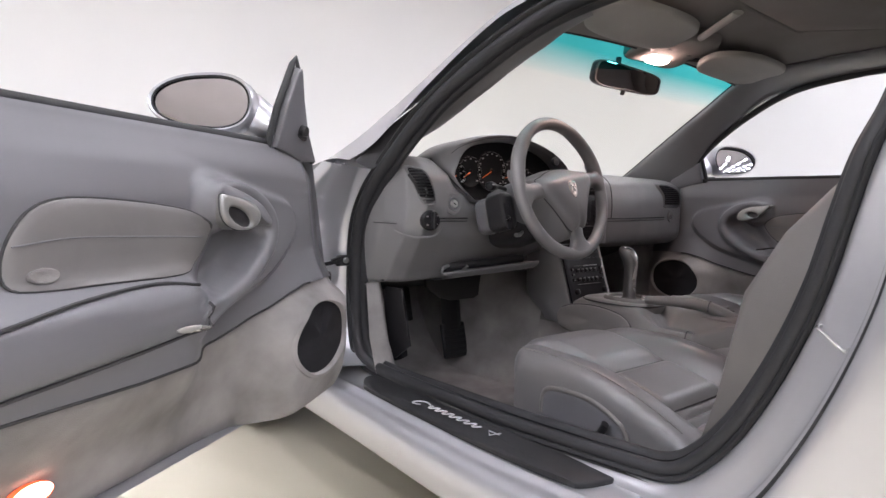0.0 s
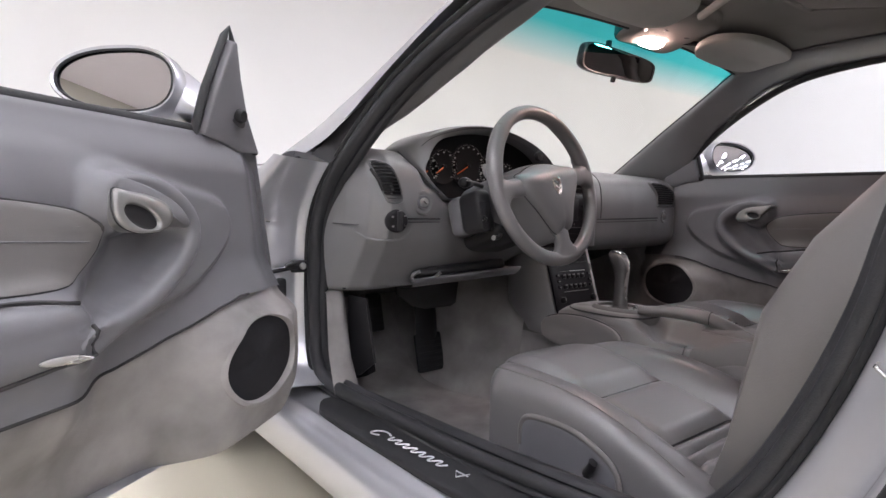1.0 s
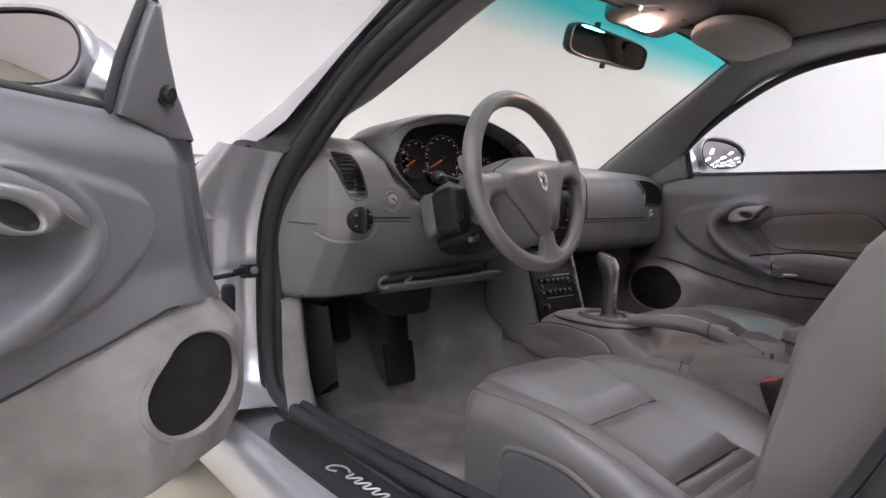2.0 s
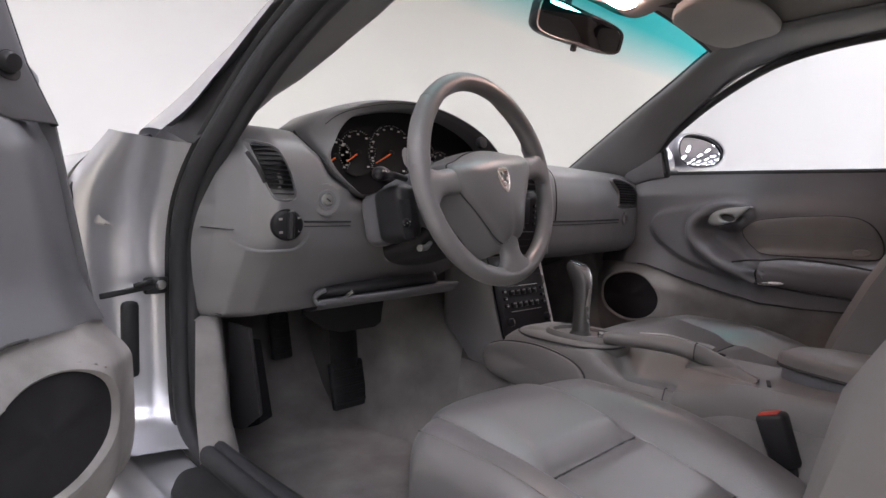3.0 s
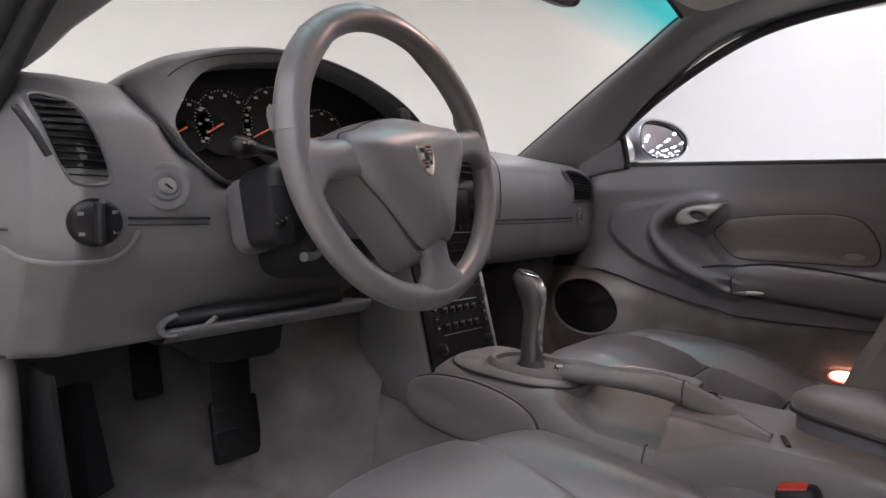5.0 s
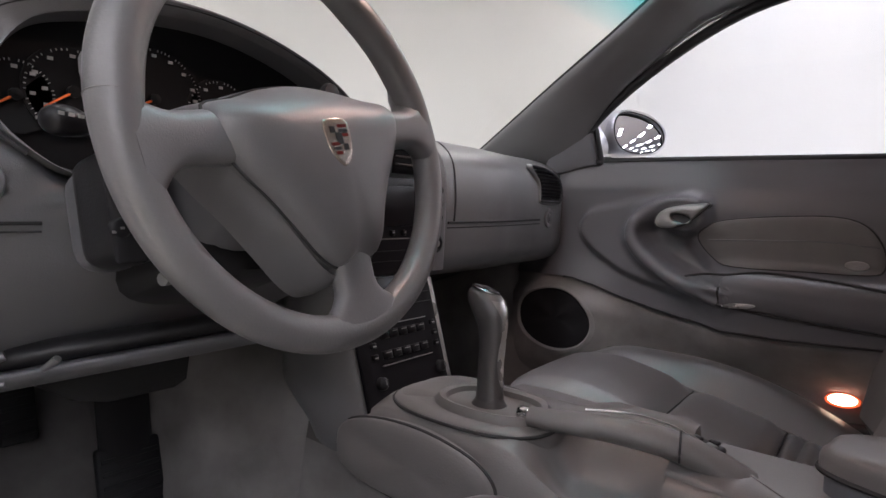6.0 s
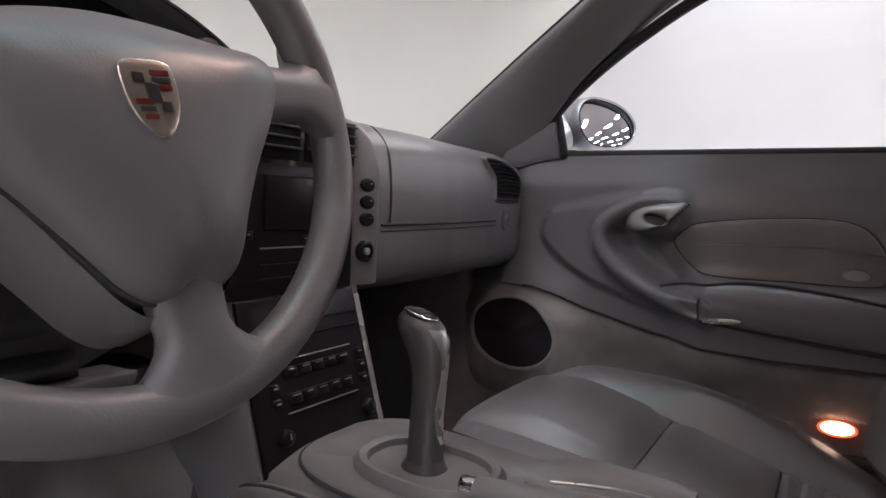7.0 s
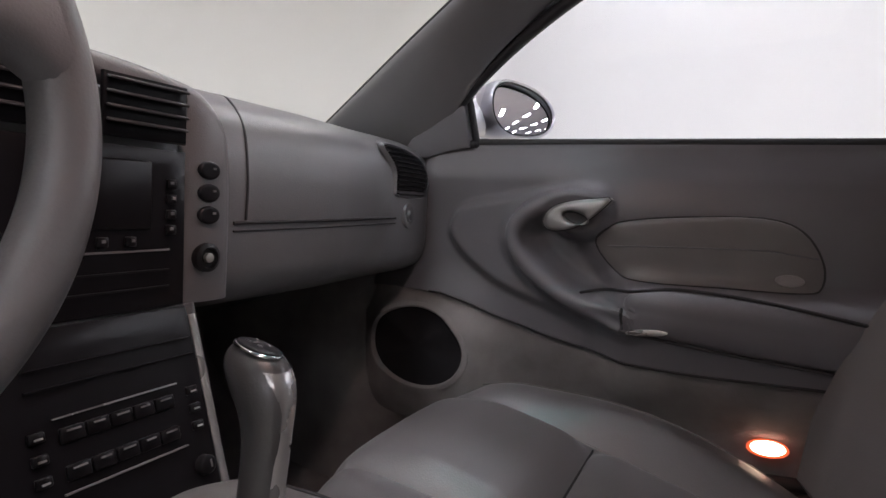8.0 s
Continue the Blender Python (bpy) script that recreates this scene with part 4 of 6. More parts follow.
def dashboard():
    t = thing("dashboard", "grey padded dashboard with round instruments and black vents", "dashboard")
    xs = [p[0] for p in spline([(a, 0, 0) for a, _ in FACE], 10)]
    rows = [[(x, q[0], q[1]) for q in spline([(y, z, 0) for y, z in dash_profile(x)], 4)] for x in xs]
    part("dash_body", grid(rows), DASH, t, "soft grey dash moulding")
    for x in (-0.694, 0.742):
        loop = [(x, q[0], q[1]) for q in spline([(y, z, 0) for y, z in dash_profile(x)], 3)]
        part("dash_end", rings([loop], True, False), DASH, t)
    # seams
    for pts, r in (([(0.150 + i * 0.0385, face_y(0.150 + i * 0.0385) - 0.001, 0.781 + 0.0005 * i) for i in range(11)], 0.0022),
                   ([(0.150 + i * 0.0385, face_y(0.150 + i * 0.0385) - 0.001, 0.772 + 0.0005 * i) for i in range(11)], 0.0012),
                   ([(-0.560 + i * 0.0255, face_y(-0.560 + i * 0.0255) + 0.003, 0.781) for i in range(5)], 0.0020),
                   ([(-0.560 + i * 0.0255, face_y(-0.560 + i * 0.0255) + 0.004, 0.773) for i in range(5)], 0.0011),
                   ([(-0.6905, 0.212, 0.768), (-0.682, 0.172, 0.767), (-0.6665, 0.133, 0.766)], 0.0014),
                   (spline([(0.225, 0.330, 0.945), (0.222, 0.250, 0.946), (0.205, 0.170, 0.935), (0.180, 0.118, 0.917), (0.172, 0.090, 0.885), (0.170, 0.081, 0.830), (0.168, 0.081, 0.784)], 5), 0.0016)):
        part("seam", tube(pts, r, 6), DARK_LINE, t)
    # instrument hood
    # outline and opening as x, z and set-back; the near flank leans away to the windscreen
    arch = [(-0.537, 0.946, 0.080), (-0.527, 0.966, 0.058), (-0.500, 0.985, 0.032), (-0.446, 1.004, 0.012), (-0.387, 1.016, 0), (-0.309, 1.021, 0), (-0.230, 1.012, 0), (-0.150, 0.990, 0), (-0.090, 0.960, 0), (-0.060, 0.925, 0)]
    low = [(-0.110, 0.880, 0), (-0.180, 0.845, 0), (-0.260, 0.828, 0), (-0.350, 0.824, 0), (-0.430, 0.828, 0), (-0.478, 0.852, 0.002), (-0.508, 0.893, 0.030)]
    o = spline(arch + low, 5, closed=True)
    near = [(-0.489, 0.930, 0), (-0.474, 0.957, 0), (-0.450, 0.977, 0), (-0.403, 0.992, 0)]
    far = [(-0.075 + (a + 0.075) * 0.862, 0.905 + (b - 0.905) * 0.895, 0) for a, b, _ in arch[4:] + low[:4]]
    brim = spline(near + far + [(-0.424, 0.832, 0), (-0.471, 0.857, 0), (-0.4985, 0.896, 0)], 5, closed=True)
    keep = lambda p, y: [(a, y + d + 0.9 * max(0, 0.885 - b) * (y < 0.12) * smooth_step(-0.47, -0.36, a), b) for a, b, d in p]
    back = [(a * 0.96 - 0.012, 0.36, 0.90 + (b - 0.90) * 0.35) for a, b, _ in o]
    mix = lambda k: o + (brim - o) * k
    loops = [back, [(a, 0.205 + d * 0.3, 0.90 + (b - 0.90) * 0.96) for a, b, d in o], keep(o, 0.100), keep(mix(0.10), 0.085), keep(mix(0.22), 0.0795), keep(mix(0.36), 0.080), keep(mix(0.9), 0.098), keep(mix(1.0), 0.103)]
    part("instrument_hood", rings(loops, False, False), DASH, t, "arched grey hood over the instruments")
    part("hood_seam", tube([(a, y - 0.0006, b) for a, y, b in keep(mix(0.52), 0.0845)][4:48], 0.0008, 6), DARK_LINE, t, "fine seam along the hood")
    part("hood_groove", tube([(a - 0.002, y, b - 0.001) for a, y, b in keep(np.concatenate([o[74:85], o[:1]]), 0.083)], 0.0026, 6), DARK_LINE, t, "dark groove between hood and dash")
    mid = brim.mean(axis=0)
    shrunk = lambda k: mid + (brim - mid) * k
    part("hood_lining", rings([keep(shrunk(1.003), 0.101), keep(shrunk(0.985), 0.120), keep(shrunk(0.965), 0.150)], False, False), VINYL, t, "dark grey inner side of the hood")
    panel = part("dial_panel", rings([keep(shrunk(0.99), 0.142), keep(shrunk(0.4), 0.146)], False, True), DIAL, t, "black instrument panel")
    for x, r, hot, z in ((-0.466, 0.034, 215, 0.903), (-0.416, 0.043, 215, 0.914), (-0.334, 0.056, 210, 0.920), (-0.252, 0.043, 200, 0.912), (-0.196, 0.034, 200, 0.900)):
        dial = part("dial", lathe([(r + 0.003, 0.0), (r + 0.003, 0.003), (r, 0.003), (r - 0.002, 0.002), (0.001, 0.002)], (x, 0.140, z), (0, -1, 0), 40), DIAL, panel, "round black dial with pale figures")
        n = 13 if r > 0.05 else 9
        for i in range(n):
            a = radians(225 - i * 270 / (n - 1))
            q = r - 0.007
            part("figure", box((x + q * math.cos(a), 0.1365, z + q * math.sin(a)), (0.0050, 0.0015, 0.0032), 0), MARK, panel, smooth=False)
            for k in range(1, 5):
                b = a - k * radians(270 / (n - 1) / 5)
                if i < n - 1:
                    part("tick", box((x + (r - 0.001) * math.cos(b), 0.1365, z + (r - 0.001) * math.sin(b)), (0.0022, 0.001, 0.0008), 0, (0, -math.degrees(b), 0)), MARK, panel, smooth=False)
        a = radians(hot)
        part("needle", tube([(x + 0.005 * math.cos(a), 0.133, z + 0.005 * math.sin(a)), (x + (r - 0.010) * math.cos(a), 0.133, z + (r - 0.010) * math.sin(a))], [0.0016, 0.0009], 6), NEEDLE, panel, "orange needle")
        part("needle_cap", lathe([(0.006, 0), (0.006, 0.006), (0.001, 0.008)], (x, 0.138, z), (0, -1, 0), 16), DIAL, panel)
    part("hood_knob", lathe([(0.012, 0), (0.014, 0.006), (0.012, 0.012), (0.001, 0.014)], (-0.132, 0.078, 0.955), (0, -1, 0.1), 20), BLACK, t, "small black knob on the hood")

    # side vents
    def vent(side):
        pts = [(0.498, 0.905), (0.545, 0.908), (0.600, 0.900), (0.640, 0.882), (0.656, 0.858), (0.652, 0.836), (0.630, 0.826), (0.540, 0.826), (0.532, 0.842), (0.528, 0.870)]
        if side < 0:
            pts = [(0.649, 0.905), (0.644, 0.912), (0.632, 0.910), (0.615, 0.903), (0.597, 0.873), (0.585, 0.842), (0.583, 0.826), (0.592, 0.820), (0.614, 0.820), (0.622, 0.828), (0.631, 0.850), (0.640, 0.878)]
        o = spline([(a, b, 0) for a, b in pts], 5, closed=True)[:, :2]
        yy = lambda a: face_y(side * a)
        c = o.mean(axis=0)
        ring = lambda s, h: [(side * (c[0] + (a - c[0]) * s), yy(c[0] + (a - c[0]) * s) - h + 0.035 * max(0, (c[1] + (b - c[1]) * s - 0.87) / 0.05) ** 2 * 0.5, c[1] + (b - c[1]) * s) for a, b in o]
        v = part("side_vent", rings([ring(1.12, -0.006), ring(1.09, 0.002), ring(1.05, 0.005), ring(1.0, 0.003), ring(0.97, -0.012)], False, False), DASH, t, "grey framed side air vent")
        part("vent_dark", rings([ring(0.98, 0.0005), ring(0.5, 0.0005)], False, True), GLOSS, v, "black vent throat")
        zs = np.linspace(0.828, 0.906, 11)
        for z in zs:
            hit = []
            for (a0, b0), (a1, b1) in zip(o, np.roll(o, -1, axis=0)):
                if (b0 > z) != (b1 > z):
                    hit.append(a0 + (a1 - a0) * (z - b0) / (b1 - b0))
            if len(hit) >= 2:
                a0, a1 = min(hit), max(hit)
                part("slat", tube([(side * a, yy(a) - 0.003 + 0.035 * max(0, (z - 0.87) / 0.05) ** 2 * 0.5, z) for a in np.linspace(a0 + 0.002, a1 - 0.002, 5)], (0.0045, 0.0012), 6), BLACK, v)
        return v

    vent(1)
    lv = vent(-1)
    part("vent_wheel", tube([(-0.668, 0.078, 0.892), (-0.655, 0.066, 0.868), (-0.643, 0.066, 0.845)], 0.004, 8), BLACK, lv, "black vent thumb wheel")
    # lamp switch, ignition, passenger key
    sw = part("light_switch", lathe([(0.027, -0.004), (0.027, 0.006), (0.024, 0.010), (0.018, 0.011), (0.001, 0.011)], (-0.597, 0.082, 0.776), (-0.25, -1, 0.0), 32), GLOSS, t, "round black light switch")
    part("switch_grip", box((-0.598, 0.064, 0.776), (0.008, 0.016, 0.046), 0.003), BLACK, sw)
    for dx, dz in ((-0.017, 0.010), (0.017, 0.012), (0.018, -0.010), (-0.016, -0.012), (0.004, 0.024)):
        part("switch_print", box((-0.598 + dx, 0.0678, 0.776 + dz), (0.006, 0.001, 0.004), 0), BUTTON, sw, smooth=False)
    ig = part("ignition_rosette", lathe([(0.031, -0.008), (0.0285, 0.001), (0.0255, 0.0022), (0.0225, 0.0008), (0.0185, 0.0004), (0.0175, 0.0035), (0.0140, 0.0045), (0.0125, 0.002), (0.001, 0.002)], (-0.518, 0.0850, 0.820), (-0.10, -1, 0.05), 36), DASH, t, "grey ignition lock rosette")
    part("lock_barrel", lathe([(0.0105, 0), (0.0105, 0.006), (0.009, 0.008), (0.001, 0.008)], (-0.518, 0.0835, 0.820), (-0.10, -1, 0.05), 24), SATIN, ig, "chrome key lock")
    part("lock_shadow_ring", lathe([(0.0172, 0.001), (0.0165, 0.0052), (0.0120, 0.0050), (0.0115, 0.001)], (-0.518, 0.0850, 0.820), (-0.10, -1, 0.05), 28), VINYL, ig, "dark grey inner ring")
    part("key_slot", box((-0.519, 0.0752, 0.8195), (0.010, 0.002, 0.0024), 0, (0, 35, 0)), BLACK, ig)
    kr = part("airbag_key_rosette", lathe([(0.024, -0.012), (0.023, 0.003), (0.018, 0.004), (0.012, 0.001), (0.010, 0.005), (0.001, 0.006)], (0.583, 0.112, 0.790), (0.15, -1, 0), 28), DASH, t, "round grey rosette under the vent")
    part("key_lock", lathe([(0.0085, 0.002), (0.008, 0.0075), (0.001, 0.008)], (0.583, 0.112, 0.790), (0.15, -1, 0), 20), VINYL, kr)
    # left pod edge and knee panel
    crease = spline([(-0.672, 0.135, 0.748), (-0.660, 0.106, 0.737), (-0.640, 0.0925, 0.732), (-0.61, 0.0895, 0.731), (-0.578, 0.0905, 0.733), (-0.557, 0.0900, 0.748), (-0.548, 0.0895, 0.766)], 6)
    part("pod_edge", tube(crease, [(0.0004 + 0.0006 * math.sin(math.pi * k / (len(crease) - 1)), 0.0030) for k in range(len(crease))], 8), DASH, t, "raised edge round the switch")
    for x0, x1, y0, z0, z1 in ((-0.662, -0.105, 0.215, 0.606, 0.520), (0.100, 0.735, 0.205, 0.678, 0.560)):
        rows = [[(x, y, z) for x in np.linspace(x0, x1, 8)] for y, z in spline([(y0, z0, 0), (0.30, z0 - 0.004, 0), (0.42, lerp(z0, z1, 0.5), 0), (0.60, z1, 0)], 4)[:, :2]]
        part("under_cover", grid(rows + [[(p[0], p[1], p[2] + 0.004) for p in r] for r in rows[::-1]], cv=True), LINING_DARK, t, "black cover under the dashboard")
    # sheet added to darken the space above the pedals
    part("pedal_dark_sheet", slab([(-0.400, 0.385, 0.600), (-0.395, 0.385, 0.552), (-0.340, 0.385, 0.512), (-0.290, 0.385, 0.498), (-0.190, 0.385, 0.498), (-0.140, 0.385, 0.522), (-0.105, 0.385, 0.565), (-0.100, 0.385, 0.600)], (0, -1, 0), 0.010, 0.004), LINING_DARK, t, "dark sheet added above the pedals")
    # lip under the column, with the open shelf's shade as a black rod
    knee, floor_line = [], []
    for k in np.linspace(0, 1, 22):
        x, y0, z0 = lerp(V(-0.488, 0.165, 0.622), V(-0.215, 0.060, 0.652), k)
        knee.append(spline([(x, y0 + 0.12, z0 - 0.020), (x, y0 + 0.05, z0 - 0.024), (x, y0 + 0.016, z0 - 0.020), (x, y0 - 0.004, z0 - 0.008), (x, y0 - 0.010, z0 + 0.001), (x, y0 - 0.006, z0 + 0.004), (x, y0 + 0.004, z0 + 0.002), (x, y0 + 0.05, z0 - 0.002)], 4))
        floor_line.append((x + 0.010, y0 + 0.022, z0 + 0.014))
    part("knee_shelf", grid(knee), VINYL, t, "grey lip under the steering column")
    part("shelf_end", tube(spline([(-0.474, 0.156, 0.646), (-0.488, 0.160, 0.640), (-0.494, 0.163, 0.630), (-0.488, 0.162, 0.620), (-0.474, 0.156, 0.618)], 5), (0.006, 0.005), 10), VINYL, t, "rounded end of the lip")
    part("shelf_shade", tube(floor_line[:19], (0.022, 0.013), 12), BLACK, t, "black rod standing in for the shade in the open shelf")
    part("release_lever", tube([(-0.452, 0.122, 0.634), (-0.446, 0.112, 0.642), (-0.443, 0.109, 0.646)], [(0.003, 0.003), (0.005, 0.004), (0.006, 0.004)], 10), HANDLE, t, "small satin lever")
    return t


dashboard()


# ---- steering wheel and column ----
WHEEL_C, WHEEL_TILT, WHEEL_YAW, WHEEL_R, WHEEL_TURN = V(-0.3085, -0.114, 0.865), 14.0, 4.6, 0.1760, 9.0


def steering():
    a, b = radians(WHEEL_TILT), radians(WHEEL_YAW)
    u, v = V(math.cos(b), math.sin(b), 0), V(-math.sin(b), math.cos(b), 0)
    w = v * math.sin(a) + V(0, 0, math.cos(a))
    f = -v * math.cos(a) + V(0, 0, math.sin(a))
    ct, st = math.cos(radians(WHEEL_TURN)), math.sin(radians(WHEEL_TURN))
    at = lambda x, z, h=0.0: WHEEL_C + u * (x * ct - z * st) + w * (x * st + z * ct) + f * h
    t = thing("steering_wheel", "grey leather three-spoke steering wheel with a crest", "steering wheel")
    loops = []
    for s in np.arange(144) * 2 * math.pi / 144:
        out = u * math.cos(s) + w * math.sin(s)
        d = s - radians(WHEEL_TURN)
        grip = max(smooth_step(0.86, 0.97, math.cos(d - radians(32))), smooth_step(0.86, 0.97, math.cos(d - radians(148))))
        fat = 0.0165 + 0.0022 * grip
        loops.append([WHEEL_C + out * (WHEEL_R - 0.0012 * grip + fat * math.cos(k)) + f * (fat * 0.95 * math.sin(k)) for k in np.arange(18) * 2 * math.pi / 18])
    part("rim", grid(loops, cu=True, cv=True), LEATHER_WORN, t, "grey leather rim, shiny from wear")
    for d in (12, 52, 128, 168):
        s = radians(d + WHEEL_TURN)
        out = u * math.cos(s) + w * math.sin(s)
        part("rim_seam", tube([WHEEL_C + out * (WHEEL_R + 0.0174 * math.cos(k)) + f * (0.0166 * math.sin(k)) for k in np.arange(20) * 2 * math.pi / 20], 0.0006, 6, True, tuple(np.cross(out, f))), LEATHER, t, "thin sewn joint")
    # airbag cover: a domed face with a broad upper slope, and a deep body behind it
    o = [(-0.106, 0.031), (-0.076, 0.038), (-0.040, 0.048), (0.0, 0.052), (0.040, 0.048), (0.076, 0.038), (0.106, 0.031), (0.110, 0.008), (0.094, -0.020), (0.072, -0.048), (0.052, -0.078), (0.037, -0.104), (0.020, -0.116), (0.0, -0.110), (-0.020, -0.116), (-0.037, -0.104), (-0.054, -0.078), (-0.074, -0.048), (-0.096, -0.020), (-0.110, 0.008)]
    o = spline([(p, q, 0) for p, q in o], 4, closed=True)[:, :2]
    c = np.array([0, -0.020])

    def swell(p, h):
        """The face falls away towards its upper rim."""
        return h - 0.020 * smooth_step(0.012, 0.054, p[1])

    lo = []
    for s, h in ((1.0, -0.030), (1.012, -0.002), (1.006, 0.010), (0.985, 0.0165), (0.95, 0.0205), (0.9, 0.024), (0.8, 0.0285), (0.66, 0.032), (0.5, 0.034), (0.25, 0.0355)):
        lo.append([at(*(c + (q - c) * s), swell(c + (q - c) * s, h)) for q in o])
    cover = part("airbag_cover", rings(lo), HUB, t, "smooth grey airbag cover", sharp=60)
    part("cover_gap", tube([at(*(c + (q - c) * 1.012), swell(q, 0.0075)) for q in o], 0.0015, 6, True, tuple(f)), DARK_LINE, t)
    back = [[at(*(c + (q - c) * k * V(1, 1.0 + 0.10 * (q[1] < -0.02))), h - 0.012 * smooth_step(0.012, 0.054, q[1])) for q in o] for k, h in ((0.99, 0.004), (1.04, -0.004), (1.07, -0.016), (1.10, -0.034), (1.10, -0.052), (0.9, -0.060))]
    part("hub_body", rings(back, False, True), HUB, t, "grey body behind the airbag cover")

    # spokes
    def spoke(p0, p1, w0, w1, h0=0.004, h1=0.002, flare=0.22, thick=0.014):
        p0, p1 = np.array(p0), np.array(p1)
        d = (p1 - p0) / np.linalg.norm(p1 - p0)
        n = np.array([-d[1], d[0]])
        ls = []
        for s in np.linspace(0, 1, 12):
            q = p0 + (p1 - p0) * s
            wd = w0 + (w1 - w0) * s + flare * max(0, s - 0.5) ** 2.2
            h = h0 + (h1 - h0) * s
            ls.append([at(*(q + n * wd * math.copysign(abs(math.cos(k)) ** 0.8, math.cos(k))), swell(q + n * wd * math.cos(k), h) + thick * math.copysign(abs(math.sin(k)) ** 0.8, math.sin(k))) for k in np.arange(20) * math.pi / 10])
        part("spoke", rings(ls), HUB, t, "grey spoke")

    spoke((-0.092, 0.006), (-0.174, 0.006), 0.023, 0.019)
    spoke((0.092, 0.006), (0.174, 0.006), 0.023, 0.019)
    spoke((0.0, -0.092), (0.0, -0.173), 0.026, 0.019, 0.003, 0.001, 0.30)
    # crest shield
    sh = spline([(-0.0145, 0.018, 0), (0.0, 0.021, 0), (0.0145, 0.018, 0), (0.0155, 0.0, 0), (0.010, -0.014, 0), (0.0, -0.022, 0), (-0.010, -0.014, 0), (-0.0155, 0.0, 0)], 4, closed=True)[:, :2]
    crest = part("crest", slab([at(p - 0.007, q - 0.011, 0.0338) for p, q in sh], tuple(f), 0.003, 0.001), GOLD, cover, "small gold and red enamel shield")
    for p, q, ww, hh, mt in ((0.0065, 0.0135, 0.009, 0.0022, RED), (0.0065, 0.0095, 0.009, 0.0022, BLACK), (0.0075, 0.0055, 0.007, 0.0022, RED), (-0.0065, -0.002, 0.008, 0.0022, RED), (-0.0055, -0.006, 0.007, 0.0022, BLACK), (-0.0045, -0.010, 0.006, 0.0022, RED), (0.0, 0.0025, 0.0062, 0.0085, BLACK), (-0.0065, 0.0105, 0.005, 0.0045, BLACK), (0.0058, -0.005, 0.0045, 0.0045, BLACK)):
        part("enamel_field", slab([at(p - 0.007 + ww * 1.2 * i, q - 0.011 + hh * 1.25 * j, 0.0369) for i, j in ((-0.5, -0.5), (0.5, -0.5), (0.5, 0.5), (-0.5, 0.5))], tuple(f), 0.0006, 0.0002), mt, crest)
    # column shroud and stalks
    col = thing("steering_column", "grey column shroud with black switch pod and stalks", "steering column")
    ax = -f
    ls = [ellipse(WHEEL_C + ax * d + V(0, 0, dz), u, w, rx, rz, 28, 3.0) for d, dz, rx, rz in ((0.062, 0, 0.045, 0.05), (0.072, -0.010, 0.066, 0.066), (0.11, -0.016, 0.072, 0.072), (0.17, -0.018, 0.074, 0.070), (0.21, -0.018, 0.075, 0.065))]
    part("shroud", rings(ls), VINYL, col, "grey plastic shroud")
    lower = [ellipse(WHEEL_C + ax * d + V(0.004, 0, -0.085 + dz), u, w, rx, 0.032, 24, 2.6) for d, dz, rx in ((0.085, 0.012, 0.050), (0.10, 0, 0.078), (0.19, -0.008, 0.088))]
    part("lower_cowl", rings(lower), BLACK, col, "black lower half of the shroud")
    part("shroud_cheek", box((-0.415, 0.060, 0.786), (0.058, 0.058, 0.100), 0.022, (-14, 0, 8), 4), VINYL, col, "grey side of the shroud")
    # switch pod with the light stalk
    s1 = part("switch_block", box((-0.430, -0.008, 0.798), (0.050, 0.074, 0.100), 0.018, (-14, 0, 8), 4), BLACK, col, "black switch pod")
    part("switch_face", box((-0.446, -0.054, 0.790), (0.026, 0.006, 0.070), 0.003, (-14, 0, 8)), GRILLE, s1, "dull black face")
    part("switch_mark", lathe([(0.001, 0.0035), (0.006, 0.0030), (0.008, 0.0015), (0.009, -0.001)], (-0.452, -0.0585, 0.784), (0, -1, 0.24), 18), GLOSS, s1, "small round button")
    for i in range(3):
        part("mark_print", box((-0.458 + i * 0.006, -0.0618, 0.784 + 0.003 * (i - 1)), (0.003, 0.001, 0.002), 0, (-14, 0, 0)), BUTTON, s1, smooth=False)
    stalk = part("stalk", tube(spline([(-0.395, 0.015, 0.862), (-0.430, 0.000, 0.866), (-0.462, -0.014, 0.866), (-0.484, -0.022, 0.866), (-0.492, -0.026, 0.866)], 4), [0.006] * 7 + [0.008, 0.0095, 0.0115, 0.0125, 0.0125, 0.012, 0.011, 0.0095, 0.007, 0.003], 14), GLOSS, col, "black indicator stalk")
    for i in range(3):
        part("stalk_print", box((-0.468 - 0.008 * i, -0.0295 - 0.003 * i, 0.870), (0.005, 0.001, 0.0028), 0, (0, 0, 22)), MARK, stalk, smooth=False)
    part("stalk", tube([WHEEL_C + ax * 0.09 + V(0.06, 0, 0.01), WHEEL_C + ax * 0.085 + V(0.11, 0, 0.02), WHEEL_C + ax * 0.08 + V(0.14, 0, 0.02)], [0.006, 0.007, 0.009], 10), GLOSS, col, "black wiper stalk")
    part("stalk", tube([WHEEL_C + ax * 0.09 + V(-0.05, 0, -0.095), WHEEL_C + ax * 0.07 + V(-0.08, 0, -0.108), WHEEL_C + ax * 0.06 + V(-0.105, 0, -0.110)], [0.004, 0.005, 0.006], 10), HANDLE, col, "small lower stalk")


steering()


# ---- centre console ----
def stack_y(z):
    return float(np.interp(z, [0.50, 0.527, 0.70, 0.80, 0.93], [0.015, 0.026, 0.080, 0.080, 0.076]))


